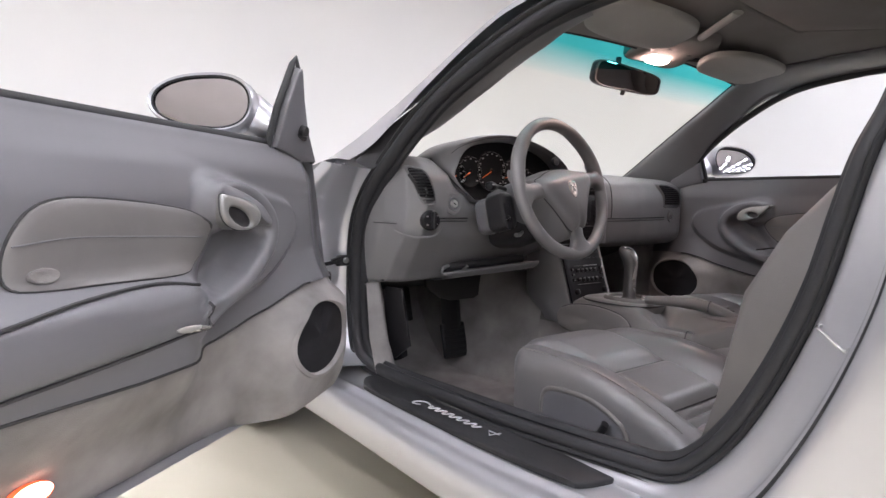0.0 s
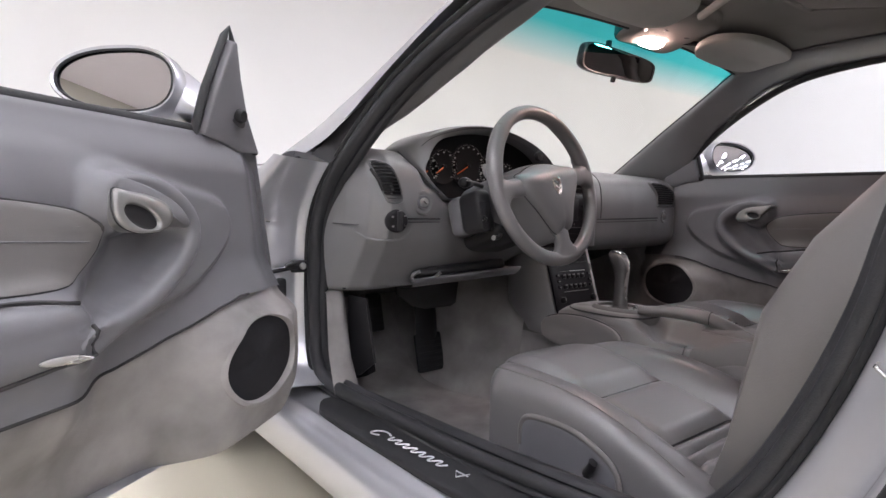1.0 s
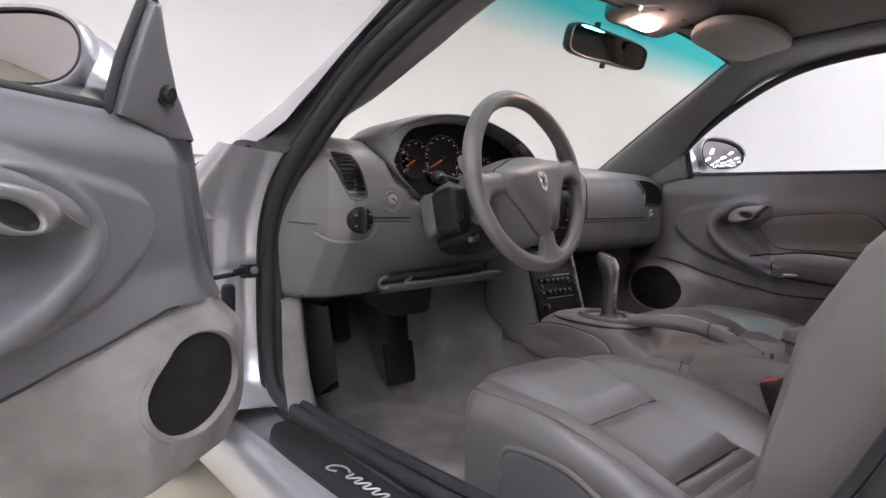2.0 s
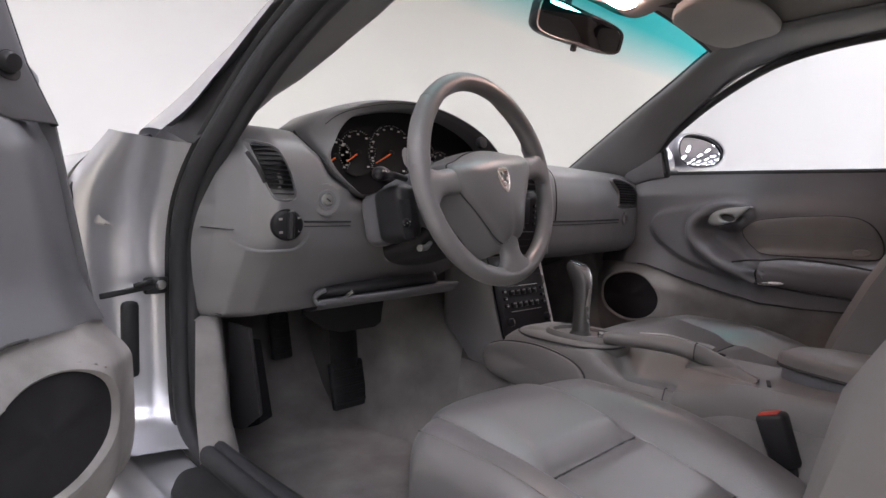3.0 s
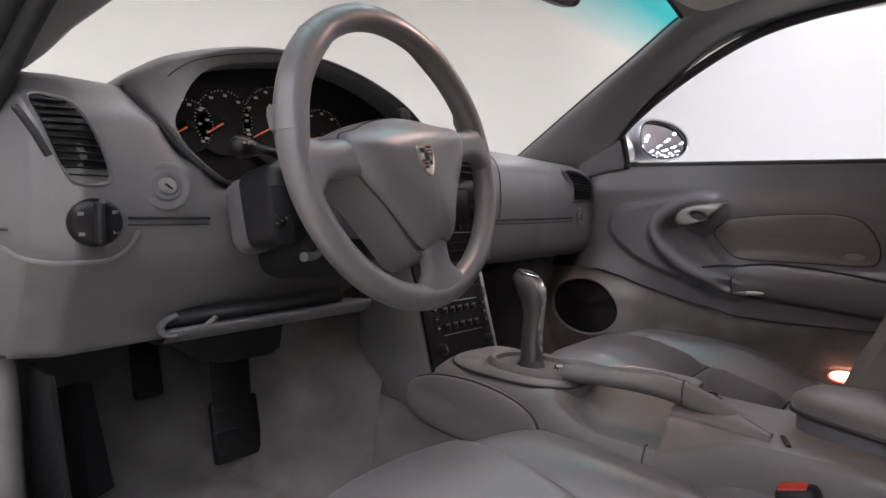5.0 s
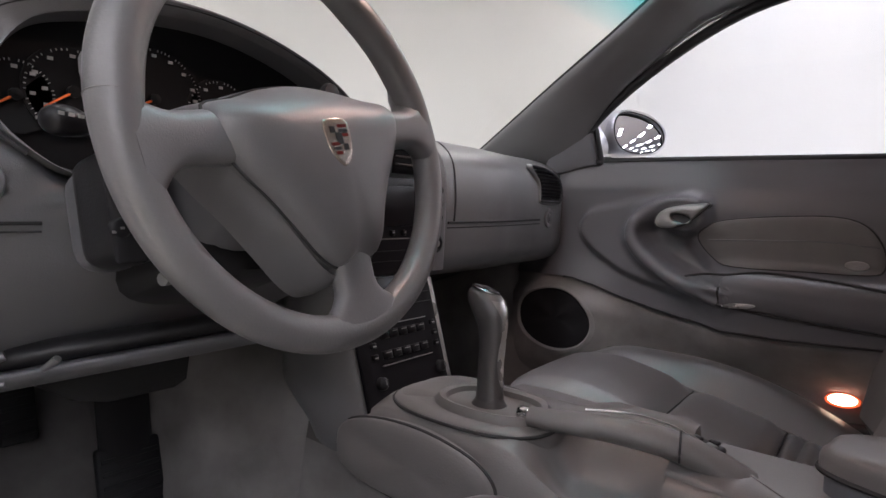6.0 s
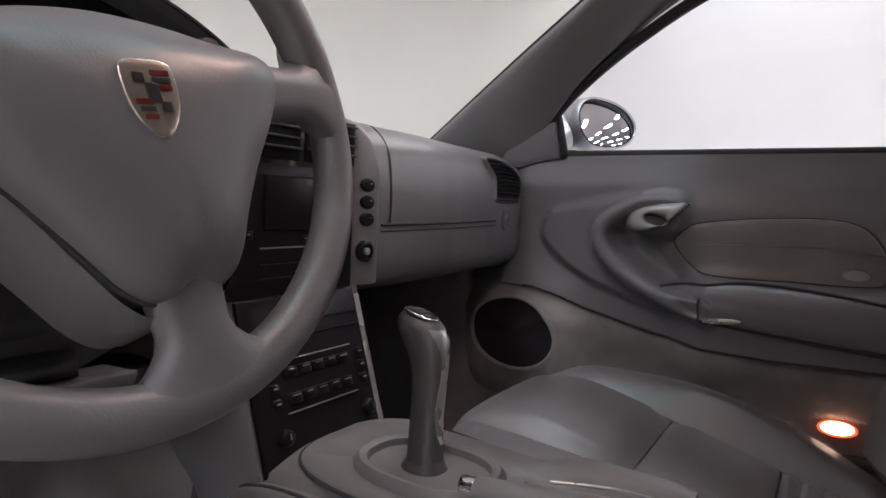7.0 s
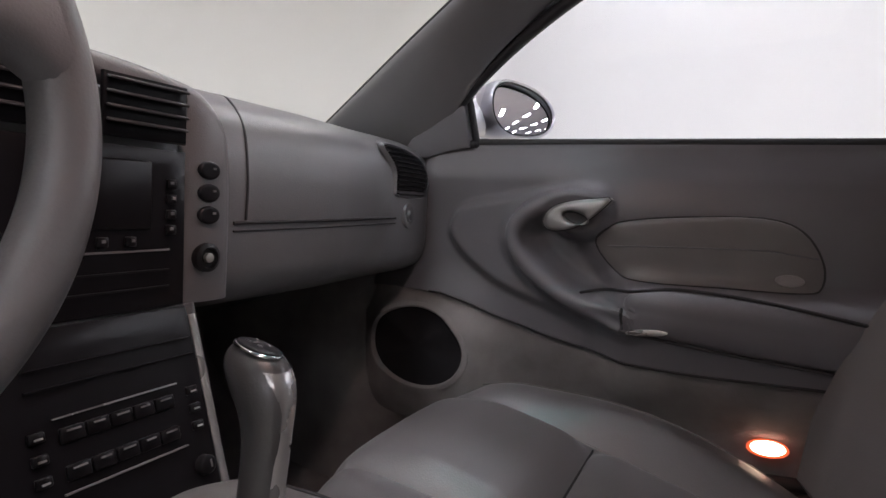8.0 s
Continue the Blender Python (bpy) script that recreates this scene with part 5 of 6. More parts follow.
def console():
    t = thing("centre_console", "grey centre console with black radio stack", "centre console")
    # stack cheeks and face
    rows = []
    for z in np.linspace(0.46, 0.70, 12):
        y = stack_y(z)
        rear = 0.195 - 0.075 * smooth_step(0.54, 0.46, z)
        rows.append(spline([(-0.050, rear + 0.050, z), (-0.092, rear + 0.025, z), (-0.114, rear - 0.020, z), (-0.120, lerp(y, rear, 0.45), z), (-0.108, y + 0.015, z), (-0.098, y - 0.002, z), (-0.088, y, z), (0.080, y, z), (0.092, y - 0.002, z), (0.098, y + 0.015, z), (0.100, y + 0.08, z), (0.098, 0.235, z)], 4))
    part("stack_cheek", grid(rows), DASH, t, "grey cheeks of the stack")
    part("trim_strip", tube(spline([(0.088, stack_y(z) - 0.006, z) for z in (0.512, 0.55, 0.60, 0.65, 0.69)], 5), (0.0045, 0.003), 8, False, (0, 1, 0)), SATIN, t, "satin grey trim strip")
    part("trim_strip", tube(spline([(-0.095, stack_y(z) - 0.006, z) for z in (0.512, 0.55, 0.60, 0.65, 0.69)], 5), (0.0045, 0.003), 8, False, (0, 1, 0)), DASH, t)

    def face(z0, z1, x0, x1, mat, name, parent, label="", d=0.006):
        y0, y1 = stack_y(z0) - 0.004, stack_y(z1) - 0.004
        return part(name, slab([(x0, y0, z0), (x1, y0, z0), (x1, y1, z1), (x0, y1, z1)], (0, -1, 0.3), d, 0.002), mat, parent, label)

    def button(x, z, w, h, mat, name, parent, d=0.004):
        y = stack_y(z) - 0.012
        return part(name, box((x, y, z), (w, d, h), 0.001, (-18 if z < 0.7 else 0, 0, 0), 1), mat, parent)

    low = face(0.515, 0.698, -0.100, 0.080, GLOSS, "radio_unit", t, "black radio and climate unit")
    for z in (0.670, 0.655):
        part("slot_line", box((0, stack_y(z) - 0.012, z), (0.15, 0.003, 0.0015), 0), GLOSS, low, smooth=False)
    for z, n, w in ((0.618, 5, 0.019), (0.590, 5, 0.019)):
        for i in range(n):
            b = button(-0.046 + i * 0.0205, z, w, 0.012, GLOSS, "push_button", low)
            # thin pale bar painted as a highlight near the button's upper edge
            part("button_print_glint", box((-0.046 + i * 0.0205, stack_y(z + 0.004) - 0.0155, z + 0.004), (0.011 - 0.002 * (i % 2), 0.001, 0.0014), 0, (-18, 0, 0)), BUTTON, b, smooth=False)
    for z in (0.632, 0.576):
        part("unit_trim", box((-0.004, stack_y(z) - 0.0125, z), (0.110, 0.003, 0.0014), 0, (-18, 0, 0)), SATIN if z > 0.6 else BUTTON, low, smooth=False)
    for x in (0.066, -0.072):
        for z in (0.622, 0.606, 0.590):
            b = button(x, z, 0.012, 0.008, GLOSS, "push_button", low)
            part("button_print_glint", box((x, stack_y(z) - 0.0155, z), (0.006, 0.001, 0.0016), 0, (-18, 0, 0)), MARK, b, smooth=False)
    for x, z in ((-0.070, 0.552), (0.064, 0.552)):
        k = part("radio_knob", lathe([(0.010, 0), (0.009, 0.012), (0.007, 0.014), (0.001, 0.014)], (x, stack_y(z) - 0.006, z), (0, -1, 0.3), 20), GLOSS, low, "small black knob")
        part("button_print_glint", box((x, stack_y(z) - 0.022, z + 0.006), (0.0015, 0.001, 0.007), 0, (-18, 0, 0)), BUTTON, k, smooth=False)
    up = face(0.700, 0.850, -0.125, 0.078, GLOSS, "screen_unit", t, "glossy black screen unit")
    part("screen", box((-0.012, stack_y(0.8) - 0.012, 0.808), (0.105, 0.003, 0.062), 0.002), GLOSS, up)
    for i, (x, z) in enumerate([(0.061, 0.776 + 0.0145 * k) for k in range(4)] + [(-0.006, 0.766), (0.020, 0.766), (-0.104, 0.782), (-0.104, 0.800), (-0.104, 0.818), (-0.086, 0.772)]):
        b = button(x, z, 0.010, 0.009, GLOSS, "push_button", up)
        part("button_print_glint", box((x + 0.001 * (i % 3 - 1), stack_y(z) - 0.0145, z + 0.001), (0.0034, 0.001, 0.0026), 0), BUTTON, b, smooth=False)
    for z in (0.757, 0.738, 0.722):
        part("slot_line", box((-0.005, stack_y(z) - 0.011, z), (0.13, 0.002, 0.0018), 0), BUTTON if z == 0.757 else BLACK, up, smooth=False)
    # centre vents
    for x0, x1 in ((-0.125, -0.012), (-0.004, 0.080)):
        v = face(0.858, 0.912, x0, x1, GLOSS, "centre_vent", t, "black centre air vent", 0.004)
        for z in np.linspace(0.872, 0.908, 4):
            part("slat", box(((x0 + x1) / 2, stack_y(z) - 0.010, z), (x1 - x0 - 0.006, 0.010, 0.0026), 0.0008, (14, 0, 0), 1), LINING_DARK, v)
    # padded bezel over and beside the stack, with the row of switches
    edge = spline([(0.113, 0.0865, 0.700), (0.114, 0.0855, 0.76), (0.114, 0.0850, 0.82), (0.112, 0.0860, 0.862), (0.105, 0.0885, 0.889), (0.088, 0.0920, 0.905), (0.050, 0.0950, 0.914), (0.0, 0.0970, 0.919), (-0.06, 0.098, 0.921), (-0.12, 0.099, 0.921)], 5)
    k = len(edge)
    part("stack_bezel", tube(edge, [(float(np.interp(i / k, [0, 0.34, 0.58, 1], [0.031, 0.030, 0.015, 0.012])), 0.0115) for i in range(k)], 18, False, (0, 1, 0)), DASH, t, "padded grey bezel round the black stack")
    for z in (0.836, 0.813, 0.790):
        k = part("rocker_switch", slab([(x, 0.0765, zz) for x, zz in ellipse((0, 0, 0), (1, 0, 0), (0, 1, 0), 0.013, 0.0095, 20)[:, :2] + [0.110, z]], (0, -1, 0), 0.006, 0.002), GLOSS, t, "oval black switch")
        part("button_print_glint", box((0.114, 0.0700, z + 0.002), (0.004, 0.001, 0.0022), 0), BUTTON, k, smooth=False)
    lk = part("glovebox_lock", lathe([(0.016, -0.004), (0.015, 0.006), (0.011, 0.008), (0.010, 0.004), (0.001, 0.004)], (0.108, 0.0765, 0.746), (0, -1, 0), 24), BLACK, t, "round black lock")
    part("lock_face", lathe([(0.005, 0), (0.005, 0.006), (0.001, 0.007)], (0.108, 0.0745, 0.746), (0, -1, 0), 20), SATIN, lk)
    # tunnel: crown round the lever, scooped tray under the handbrake, raised rear deck
    def deck(x, y):
        front = 0.549 - 0.9 * max(0.0, abs(x) - 0.035) ** 1.5
        front -= 0.030 * smooth_step(-0.02, 0.08, y)
        rim = 0.497 + 0.034 * smooth_step(-0.010, 0.050, x) + 0.020 * smooth_step(0.060, 0.085, x) * smooth_step(-0.42, -0.34, y)
        tray = rim - 0.012 * smooth_step(-0.098, -0.060, x) * smooth_step(0.015, -0.020, x)
        k = smooth_step(-0.265 + 0.35 * min(0.0, x + 0.04), -0.195, y)
        z = tray * (1 - k) + front * k
        if y < -0.3645:
            rear = 0.531 + 0.030 * smooth_step(-0.50, -0.85, y)
            rim = 0.497 + 0.034 * smooth_step(-0.36, -0.48, y)
            z = rim + (rear - rim) * smooth_step(-0.080, -0.036, x)
        return z

    rows = []
    ys = np.concatenate([np.linspace(0.14, 0.07, 3), np.linspace(0.06, -0.362, 60), [-0.364, -0.3655], np.linspace(-0.375, -0.52, 18), np.linspace(-0.56, -1.30, 8)])
    for y in ys:
        y = float(y)
        left = -float(np.interp(y, [-1.3, -0.52, -0.42, -0.35, -0.20, 0.05, 0.3], [0.075, 0.068, 0.074, 0.090, 0.106, 0.100, 0.095]))
        right = 0.106
        row = [(left - 0.040, y, 0.23), (left - 0.022, y, 0.36), (left - 0.010, y, deck(left, y) - 0.05), (left - 0.003, y, deck(left, y) - 0.012)]
        row += [(x, y, deck(x, y)) for x in np.linspace(left + 0.004, right - 0.004, 40)]
        row += [(right + 0.003, y, deck(right, y) - 0.012), (right + 0.012, y, deck(right, y) - 0.05), (right + 0.025, y, 0.36), (right + 0.04, y, 0.23)]
        rows.append(row)
    part("tunnel", grid([r[2:-2] for r in rows]), LEATHER, t, "grey leather covered tunnel with a scooped tray")
    part("tunnel_flank", grid([r[:3] for r in rows]), CARPET, t, "grey carpeted flank of the tunnel")
    part("tunnel_flank", grid([r[-3:] for r in rows]), CARPET, t, "grey carpeted flank of the tunnel")
    part("deck_seam", tube([(-0.0965, -0.350, 0.470), (-0.0935, -0.350, 0.484), (-0.086, -0.350, 0.4975), (-0.078, -0.350, 0.4968)], 0.0012, 6), DARK_LINE, t)
    part("deck_slot", box((-0.030, -0.500, 0.5325), (0.035, 0.006, 0.003), 0.001, (0, 0, 20)), DARK_LINE, t)
    rows = []
    for y in np.linspace(0.72, -0.20, 30):
        hw = 0.085 + 0.130 * smooth_step(0.02, 0.6, y)
        up = 0.44 + 0.18 * smooth_step(0.10, 0.42, y)
        rows.append(spline([(-hw - 0.06, y, 0.23), (-hw - 0.015, y, 0.34), (-hw, y, up - 0.10), (-hw + 0.03, y, up), (-0.02, y, up + 0.03), (hw - 0.03, y, up), (hw, y, up - 0.10), (hw + 0.015, y, 0.34), (hw + 0.06, y, 0.23)], 3))
    part("tunnel_carpet", grid(rows), CARPET, t, "grey carpet over the front of the tunnel")
    for sd in (-1, 1):
        loop = spline([(sd * 0.108, 0.060, 0.495), (sd * 0.106, 0.010, 0.520), (sd * 0.108, -0.080, 0.529), (sd * 0.110, -0.165, 0.517), (sd * 0.113, -0.203, 0.492), (sd * 0.118, -0.195, 0.462), (sd * 0.126, -0.140, 0.444), (sd * 0.128, -0.060, 0.440), (sd * 0.128, 0.030, 0.455)], 5, closed=True)
        part("side_pod", slab(loop, (sd, 0, 0), 0.010, 0.006, 0.004, 0.02), LEATHER, t, "oval leather side panel")
        part("pod_gap", tube(loop + V(sd * 0.004, 0, 0), 0.0022, 6, True, (1, 0, 0)), DARK_LINE, t)
    # plate and frame round the gear lever
    c = V(-0.022, -0.135, 0.552)
    ring = ellipse(c, (1, 0, 0), (0, 1, 0), 0.058, 0.080, 36, 2.4)
    wide_ring = ellipse(c - V(-0.006, -0.028, 0.012), (1, 0, 0), (0, 1, 0), 0.083, 0.122, 36, 2.6)
    part("lever_plate", rings([wide_ring - V(0, 0, 0.02), wide_ring, inset(wide_ring, 0.004) + V(0, 0, 0.004), ring - V(0, 0, 0.004), inset(ring, 0.01) - V(0, 0, 0.006)], False, False), LEATHER, t, "leather plate round the gear lever")
    part("plate_gap", tube(wide_ring - V(0, 0, 0.0005), 0.0022, 6, True, (0, 0, 1)), DARK_LINE, t)
    part("gaiter_frame", rings([ring - V(0, 0, 0.02), ring, inset(ring, 0.006) + V(0, 0, 0.006), inset(ring, 0.014) + V(0, 0, 0.004), inset(ring, 0.018) - V(0, 0, 0.012), inset(ring, 0.022) - V(0, 0, 0.022)], False, False), LEATHER, t, "oval leather frame of the gaiter")
    part("gaiter_floor", slab(inset(ring, 0.020) - V(0, 0, 0.024), (0, 0, 1), 0.003, 0.001), BLACK, t, "dark gaiter opening")
    return t


console()


def gear_lever():
    t = thing("gear_lever", "leather and satin silver gear lever in its gaiter", "gear lever")
    base, top = V(-0.022, -0.132, 0.545), V(0.011, -0.102, 0.690)
    folds = [(-0.12, 0.030, 0.038), (-0.09, 0.0255, 0.032), (-0.06, 0.0262, 0.033), (-0.02, 0.0215, 0.027), (0.02, 0.0205, 0.0255), (0.06, 0.0172, 0.0205), (0.16, 0.0130, 0.016)]
    part("gaiter", rings([ellipse(lerp(base, top, s), (1, 0, 0), (0, 1, 0.1), a, b, 24, 2.3) for s, a, b in folds], False, True), LEATHER_DARK, t, "dark grey leather gaiter")
    shape = [(0.02, 0.0172, 0.0205, 0), (0.12, 0.0160, 0.0190, 0), (0.25, 0.0146, 0.0176, 0), (0.40, 0.0138, 0.0172, 0.4), (0.55, 0.0138, 0.0180, 1), (0.68, 0.0148, 0.0205, 1), (0.80, 0.0180, 0.0255, 0.2), (0.90, 0.0198, 0.0290, -0.8), (0.97, 0.0186, 0.0275, -1.2), (1.02, 0.0150, 0.0220, -1.4), (1.04, 0.0100, 0.0150, -1.4)]
    rows = spline(shape, 4)

    def skin(r, k, lift=0.0):
        s, a, b, lean = r
        mid = lerp(base, top, s) + V(0, -0.004 * lean, 0)
        cs, sn = math.cos(k), math.sin(k)
        return mid + V(1, 0, 0) * (a + lift) * math.copysign(abs(cs) ** 0.91, cs) + V(0, 1, 0.2) * (b + lift) * math.copysign(abs(sn) ** 0.91, sn)

    kb = part("knob", rings([[skin(r, k) for k in np.arange(32) * math.pi / 16] for r in rows]), LEATHER_DARK, t, "dark grey leather knob")
    # the silver inlay winds down one side in a long S
    patch = []
    for r in rows:
        if not 0.20 < r[0] < 0.985:
            continue
        k0 = float(np.interp(r[0], [0.20, 0.30, 0.42, 0.55, 0.68, 0.80, 0.90, 0.985], [276, 248, 235, 237, 248, 250, 236, 216]))
        k1 = float(np.interp(r[0], [0.20, 0.30, 0.45, 0.985], [290, 330, 380, 395]))
        patch.append([skin(r, radians(lerp(k0, k1, q)), 0.0012 * min(1, 6 * q, 6 * (1 - q)) - 0.0002) for q in np.linspace(0, 1, 18)])
    part("silver_inlay", grid(patch), SATIN, kb, "satin silver inlay")
    cap = ellipse(top + V(0.001, 0.006, 0.0035), (1, 0, -0.15), (0, 0.96, 0.22), 0.0135, 0.0205, 28)
    way = (0.15, -0.22, 1)
    part("cap", slab(cap, way, 0.0045, 0.002, 0.002), GLOSS, kb, "glossy black shift pattern cap")
    part("cap_ring", tube(cap + V(0, 0, 0.0015), 0.0016, 8, True, way), CHROME, kb, "thin bright ring")
    for dx, dy in ((-0.0045, -0.006), (-0.0045, 0.006), (0.0045, -0.006), (0.0045, 0.006)):
        part("cap_print", box(tuple(top + V(0.001 + dx, 0.006 + dy, 0.0100 + 0.22 * dy - 0.15 * dx)), (0.0016, 0.0050, 0.0008), 0.0002, (12, 8, 0), 1), BUTTON, kb)
    part("cap_print", box(tuple(top + V(0.001, 0.006, 0.0108)), (0.0105, 0.0014, 0.0006), 0.0002, (12, 8, 0), 1), BUTTON, kb)


gear_lever()


def handbrake():
    t = thing("handbrake", "grey leather handbrake lever with a silver button", "handbrake")
    path = spline([(-0.045, -0.205, 0.558), (-0.041, -0.24, 0.560), (-0.030, -0.30, 0.563), (-0.014, -0.362, 0.558), (0.002, -0.405, 0.540), (0.008, -0.435, 0.524)], 6)
    n = len(path)
    part("grip", tube(path, [(0.0145 + 0.012 * i / n, 0.0115 + 0.007 * i / n) for i in range(n)], 18), LEATHER, t, "leather grip")
    part("grip_joint", tube([path[int(n * 0.62)] + V(0.0235 * math.cos(a) , 0.006 * math.cos(a), 0.0170 * math.sin(a)) for a in np.linspace(0.2, math.pi + 0.5, 18)], 0.0012, 6), DARK_LINE, t)
    part("button", lathe([(0.0095, -0.004), (0.0095, 0.012), (0.0075, 0.015), (0.001, 0.015)], (-0.0455, -0.204, 0.5590), (-0.25, 1, 0.1), 16), CHROME, t, "silver push button")
    part("inlay", tube(spline([(-0.022, -0.265, 0.5755), (-0.004, -0.315, 0.5775), (0.022, -0.352, 0.566), (0.040, -0.372, 0.550)], 6), (0.0013, 0.0012), 8), SATIN, t, "thin bright line along the top")
    rows = []
    for s in np.linspace(0, 1, 12):
        y = lerp(-0.3625, -0.485, s)
        rx = lerp(0.058, -0.030, s)
        lx = lerp(-0.036, -0.048, s)
        rows.append(spline([(lx, y, 0.522), (lx + 0.001, y, lerp(0.531, 0.532, s)), (lx + 0.006, y, lerp(0.537, 0.534, s)), (lerp(lx, rx, 0.5), y, lerp(0.546, 0.536, s)), (rx - 0.004, y, lerp(0.549, 0.537, s)), (rx, y, lerp(0.547, 0.536, s)), (rx + 0.003, y, 0.522)], 3))
    part("base", grid(rows), LEATHER, t, "leather base of the lever")
    part("base_ridge", tube([(lerp(0.056, -0.032, s), lerp(-0.3640, -0.485, s), lerp(0.5475, 0.5365, s)) for s in np.linspace(0, 1, 8)], 0.0022, 6), LEATHER, t)
    k = part("window_switch", box((0.060, -0.380, 0.536), (0.030, 0.040, 0.010), 0.004, (6, 0, -10)), BLACK, t, "black window switches")
    for dx, dy in ((-0.010, 0.014), (0.010, 0.014), (-0.010, -0.012), (0.010, -0.012)):
        part("switch_cap", box((0.060 + dx * 0.8, -0.380 + dy * 0.7, 0.5425), (0.011, 0.012, 0.004), 0.0015, (10, 0, -10), 1), HANDLE if dx < 0 else GLOSS, k)


handbrake()


def armrest():
    t = thing("console_box", "grey leather storage box between the seats", "storage box")
    loop = spline([(0.026, -0.502, 0.556), (0.060, -0.495, 0.556), (0.115, -0.540, 0.558), (0.120, -0.80, 0.562), (0.02, -0.84, 0.562), (-0.050, -0.80, 0.562), (-0.032, -0.64, 0.558), (-0.002, -0.560, 0.556)], 5, closed=True)
    part("lid", slab(loop, (0, 0, 1), 0.022, 0.010, 0.006), LEATHER, t, "padded leather lid")
    part("body", slab([inset(loop, 0.006)[i] - V(0, 0, 0.045) for i in range(len(loop))], (0, 0, 1), 0.042, 0.003), VINYL, t)
    part("gap", tube(loop - V(0, 0, 0.001), 0.003, 6, True), DARK_LINE, t)


armrest()


# ---- seats ----
def seat(cx, cy, cz, label, flip, recline=14.0, front_bow=0.1, wing=1.0, width=1.0, slim=1.0, swell=(0.05, 0.070, 0.072, 0.070, 0.060, 0.045, 0.012, 0.0)):
    t = thing("bucket_seat", label, "car seat", "front seats")
    m = pose(cx, cy, cz) @ Matrix.Diagonal((flip * slim, 1, 1, 1))

    # cushion: one upholstered form, split into middle panel and bolsters
    def puff(d, w):
        return 1 - (1 - min(max(d / w, 0.0), 1.0)) ** 2

    def lift(x, y):
        ax = abs(x)
        mid = 0.047 - 0.095 * smooth_step(-0.02, -0.55, y) - 0.008 * smooth_step(-0.07, 0.02, y)
        side = 0.051 - 0.117 * max(0.0, (-0.20 - y) / 0.37) ** 2 - 0.016 * smooth_step(-0.10, 0.02, y)
        k = smooth_step(0.128, 0.200, ax)
        z = mid * (1 - k) + side * k
        fold = smooth_step(-0.02, -0.13, y)
        if ax < 0.144:
            hump = puff(0.144 - ax, 0.040) * (0.35 + 0.65 * fold)
            hump *= 0.15 + 0.85 * puff(abs(y + 0.255), 0.045)
            if y < -0.255:
                hump *= 0.30 + 0.70 * puff(abs(y + 0.415), 0.030)
            if y < -0.415:
                hump = 0.55 * puff(0.144 - ax, 0.03) * abs(math.sin((y + 0.415) / 0.027 * math.pi)) ** 0.6
            z += 0.025 * hump
        else:
            z += 0.010 * puff(ax - 0.144, 0.035) * (0.25 + 0.75 * fold)
        over = (ax - 0.222) / 0.044
        if over > 0:
            z -= 0.044 * (1 - math.sqrt(max(0.0, 1 - min(over, 1.0) ** 2)))
        return z

    lead = lambda x: 0.015 - front_bow * (abs(x) / 0.266) ** 2.4
    roll = 0.042

    def strip(xs, name, lab):
        rows = []
        for drop, back in ((0.150, 0.035), (0.110, 0.016), (0.070, 0.004)):
            rows.append([(x, lead(x) - back, lift(x, lead(x) - roll) - drop) for x in xs])
        for a in np.linspace(0, 85, 9):
            a = radians(a)
            rows.append([(x, lead(x) - roll + roll * math.cos(a), lift(x, lead(x) - roll * (1 - math.cos(a))) - roll + roll * math.sin(a)) for x in xs])
        for v in np.linspace(0, 1, 110):
            rows.append([(x, lerp(lead(x) - roll, -0.57, v), lift(x, lerp(lead(x) - roll, -0.57, v))) for x in xs])
        if max(abs(xs[0]), abs(xs[-1])) > 0.25:
            out = 0 if abs(xs[0]) > 0.25 else -1
            for r in rows:
                x, y, z = r[out]
                drop = [(x * 1.003, y, z - 0.02), (x * 1.0, y, z - 0.06), (x * 0.99, y, -0.16)]
                if out == 0:
                    r[:0] = drop[::-1]
                else:
                    r.extend(drop)
        part(name, grid(rows), LEATHER_WORN, t, lab, m)

    wide = np.array([0.144 + 0.122 * math.sin(a) for a in np.linspace(0, math.pi / 2, 24)])
    strip(np.linspace(-0.144, 0.144, 49), "middle_panel", "worn grey leather middle panel with sewn cross seam with its crease darkened")
    strip(-wide[::-1], "bolster", "grey leather side bolster")
    strip(wide, "bolster", "grey leather side bolster")
    # dark rods mark the sewn seams and paint in their creases' shade
    for y0 in (-0.255, -0.415):
        part("cross_seam", tube([(x, y0, lift(x, y0) + 0.0012) for x in np.linspace(-0.138, 0.138, 24)], 0.0017, 6), DARK_LINE, t, "sewn cross seam with its crease darkened", m)
    pts = []
    for v in np.linspace(-0.02, 0.75, 30):
        y = lerp(lead(0.144) - roll, -0.57, v)
        pts.append((-0.1445, y, lift(-0.1445, y) + 0.0004))
    part("piping", tube(pts, 0.0014, 6), LEATHER, t, "thin sewn piping", m)
    pts = []
    for v in np.linspace(0.0, 0.85, 30):
        y = lerp(lead(0.236) - roll * 0.4, -0.57, v)
        pts.append((-0.236, y, lift(-0.236, y) + 0.0006))
    part("piping", tube(pts, 0.0013, 6), LEATHER, t, "thin sewn piping", m)
    # side panel with the adjuster lever
    arc = [(-0.190, -0.060), (-0.193, -0.021), (-0.213, -0.003), (-0.267, 0.003), (-0.325, -0.001), (-0.379, -0.022), (-0.402, -0.044), (-0.410, -0.090)]
    loop = spline([(0, a, b) for a, b in arc + [(-0.400, -0.140), (-0.200, -0.140)]], 4, closed=True)
    part("side_panel", slab(loop + V(-0.2705, 0, 0), (-1, 0, 0), 0.004, 0.002), VINYL, t, "grey plastic seat side panel", m)
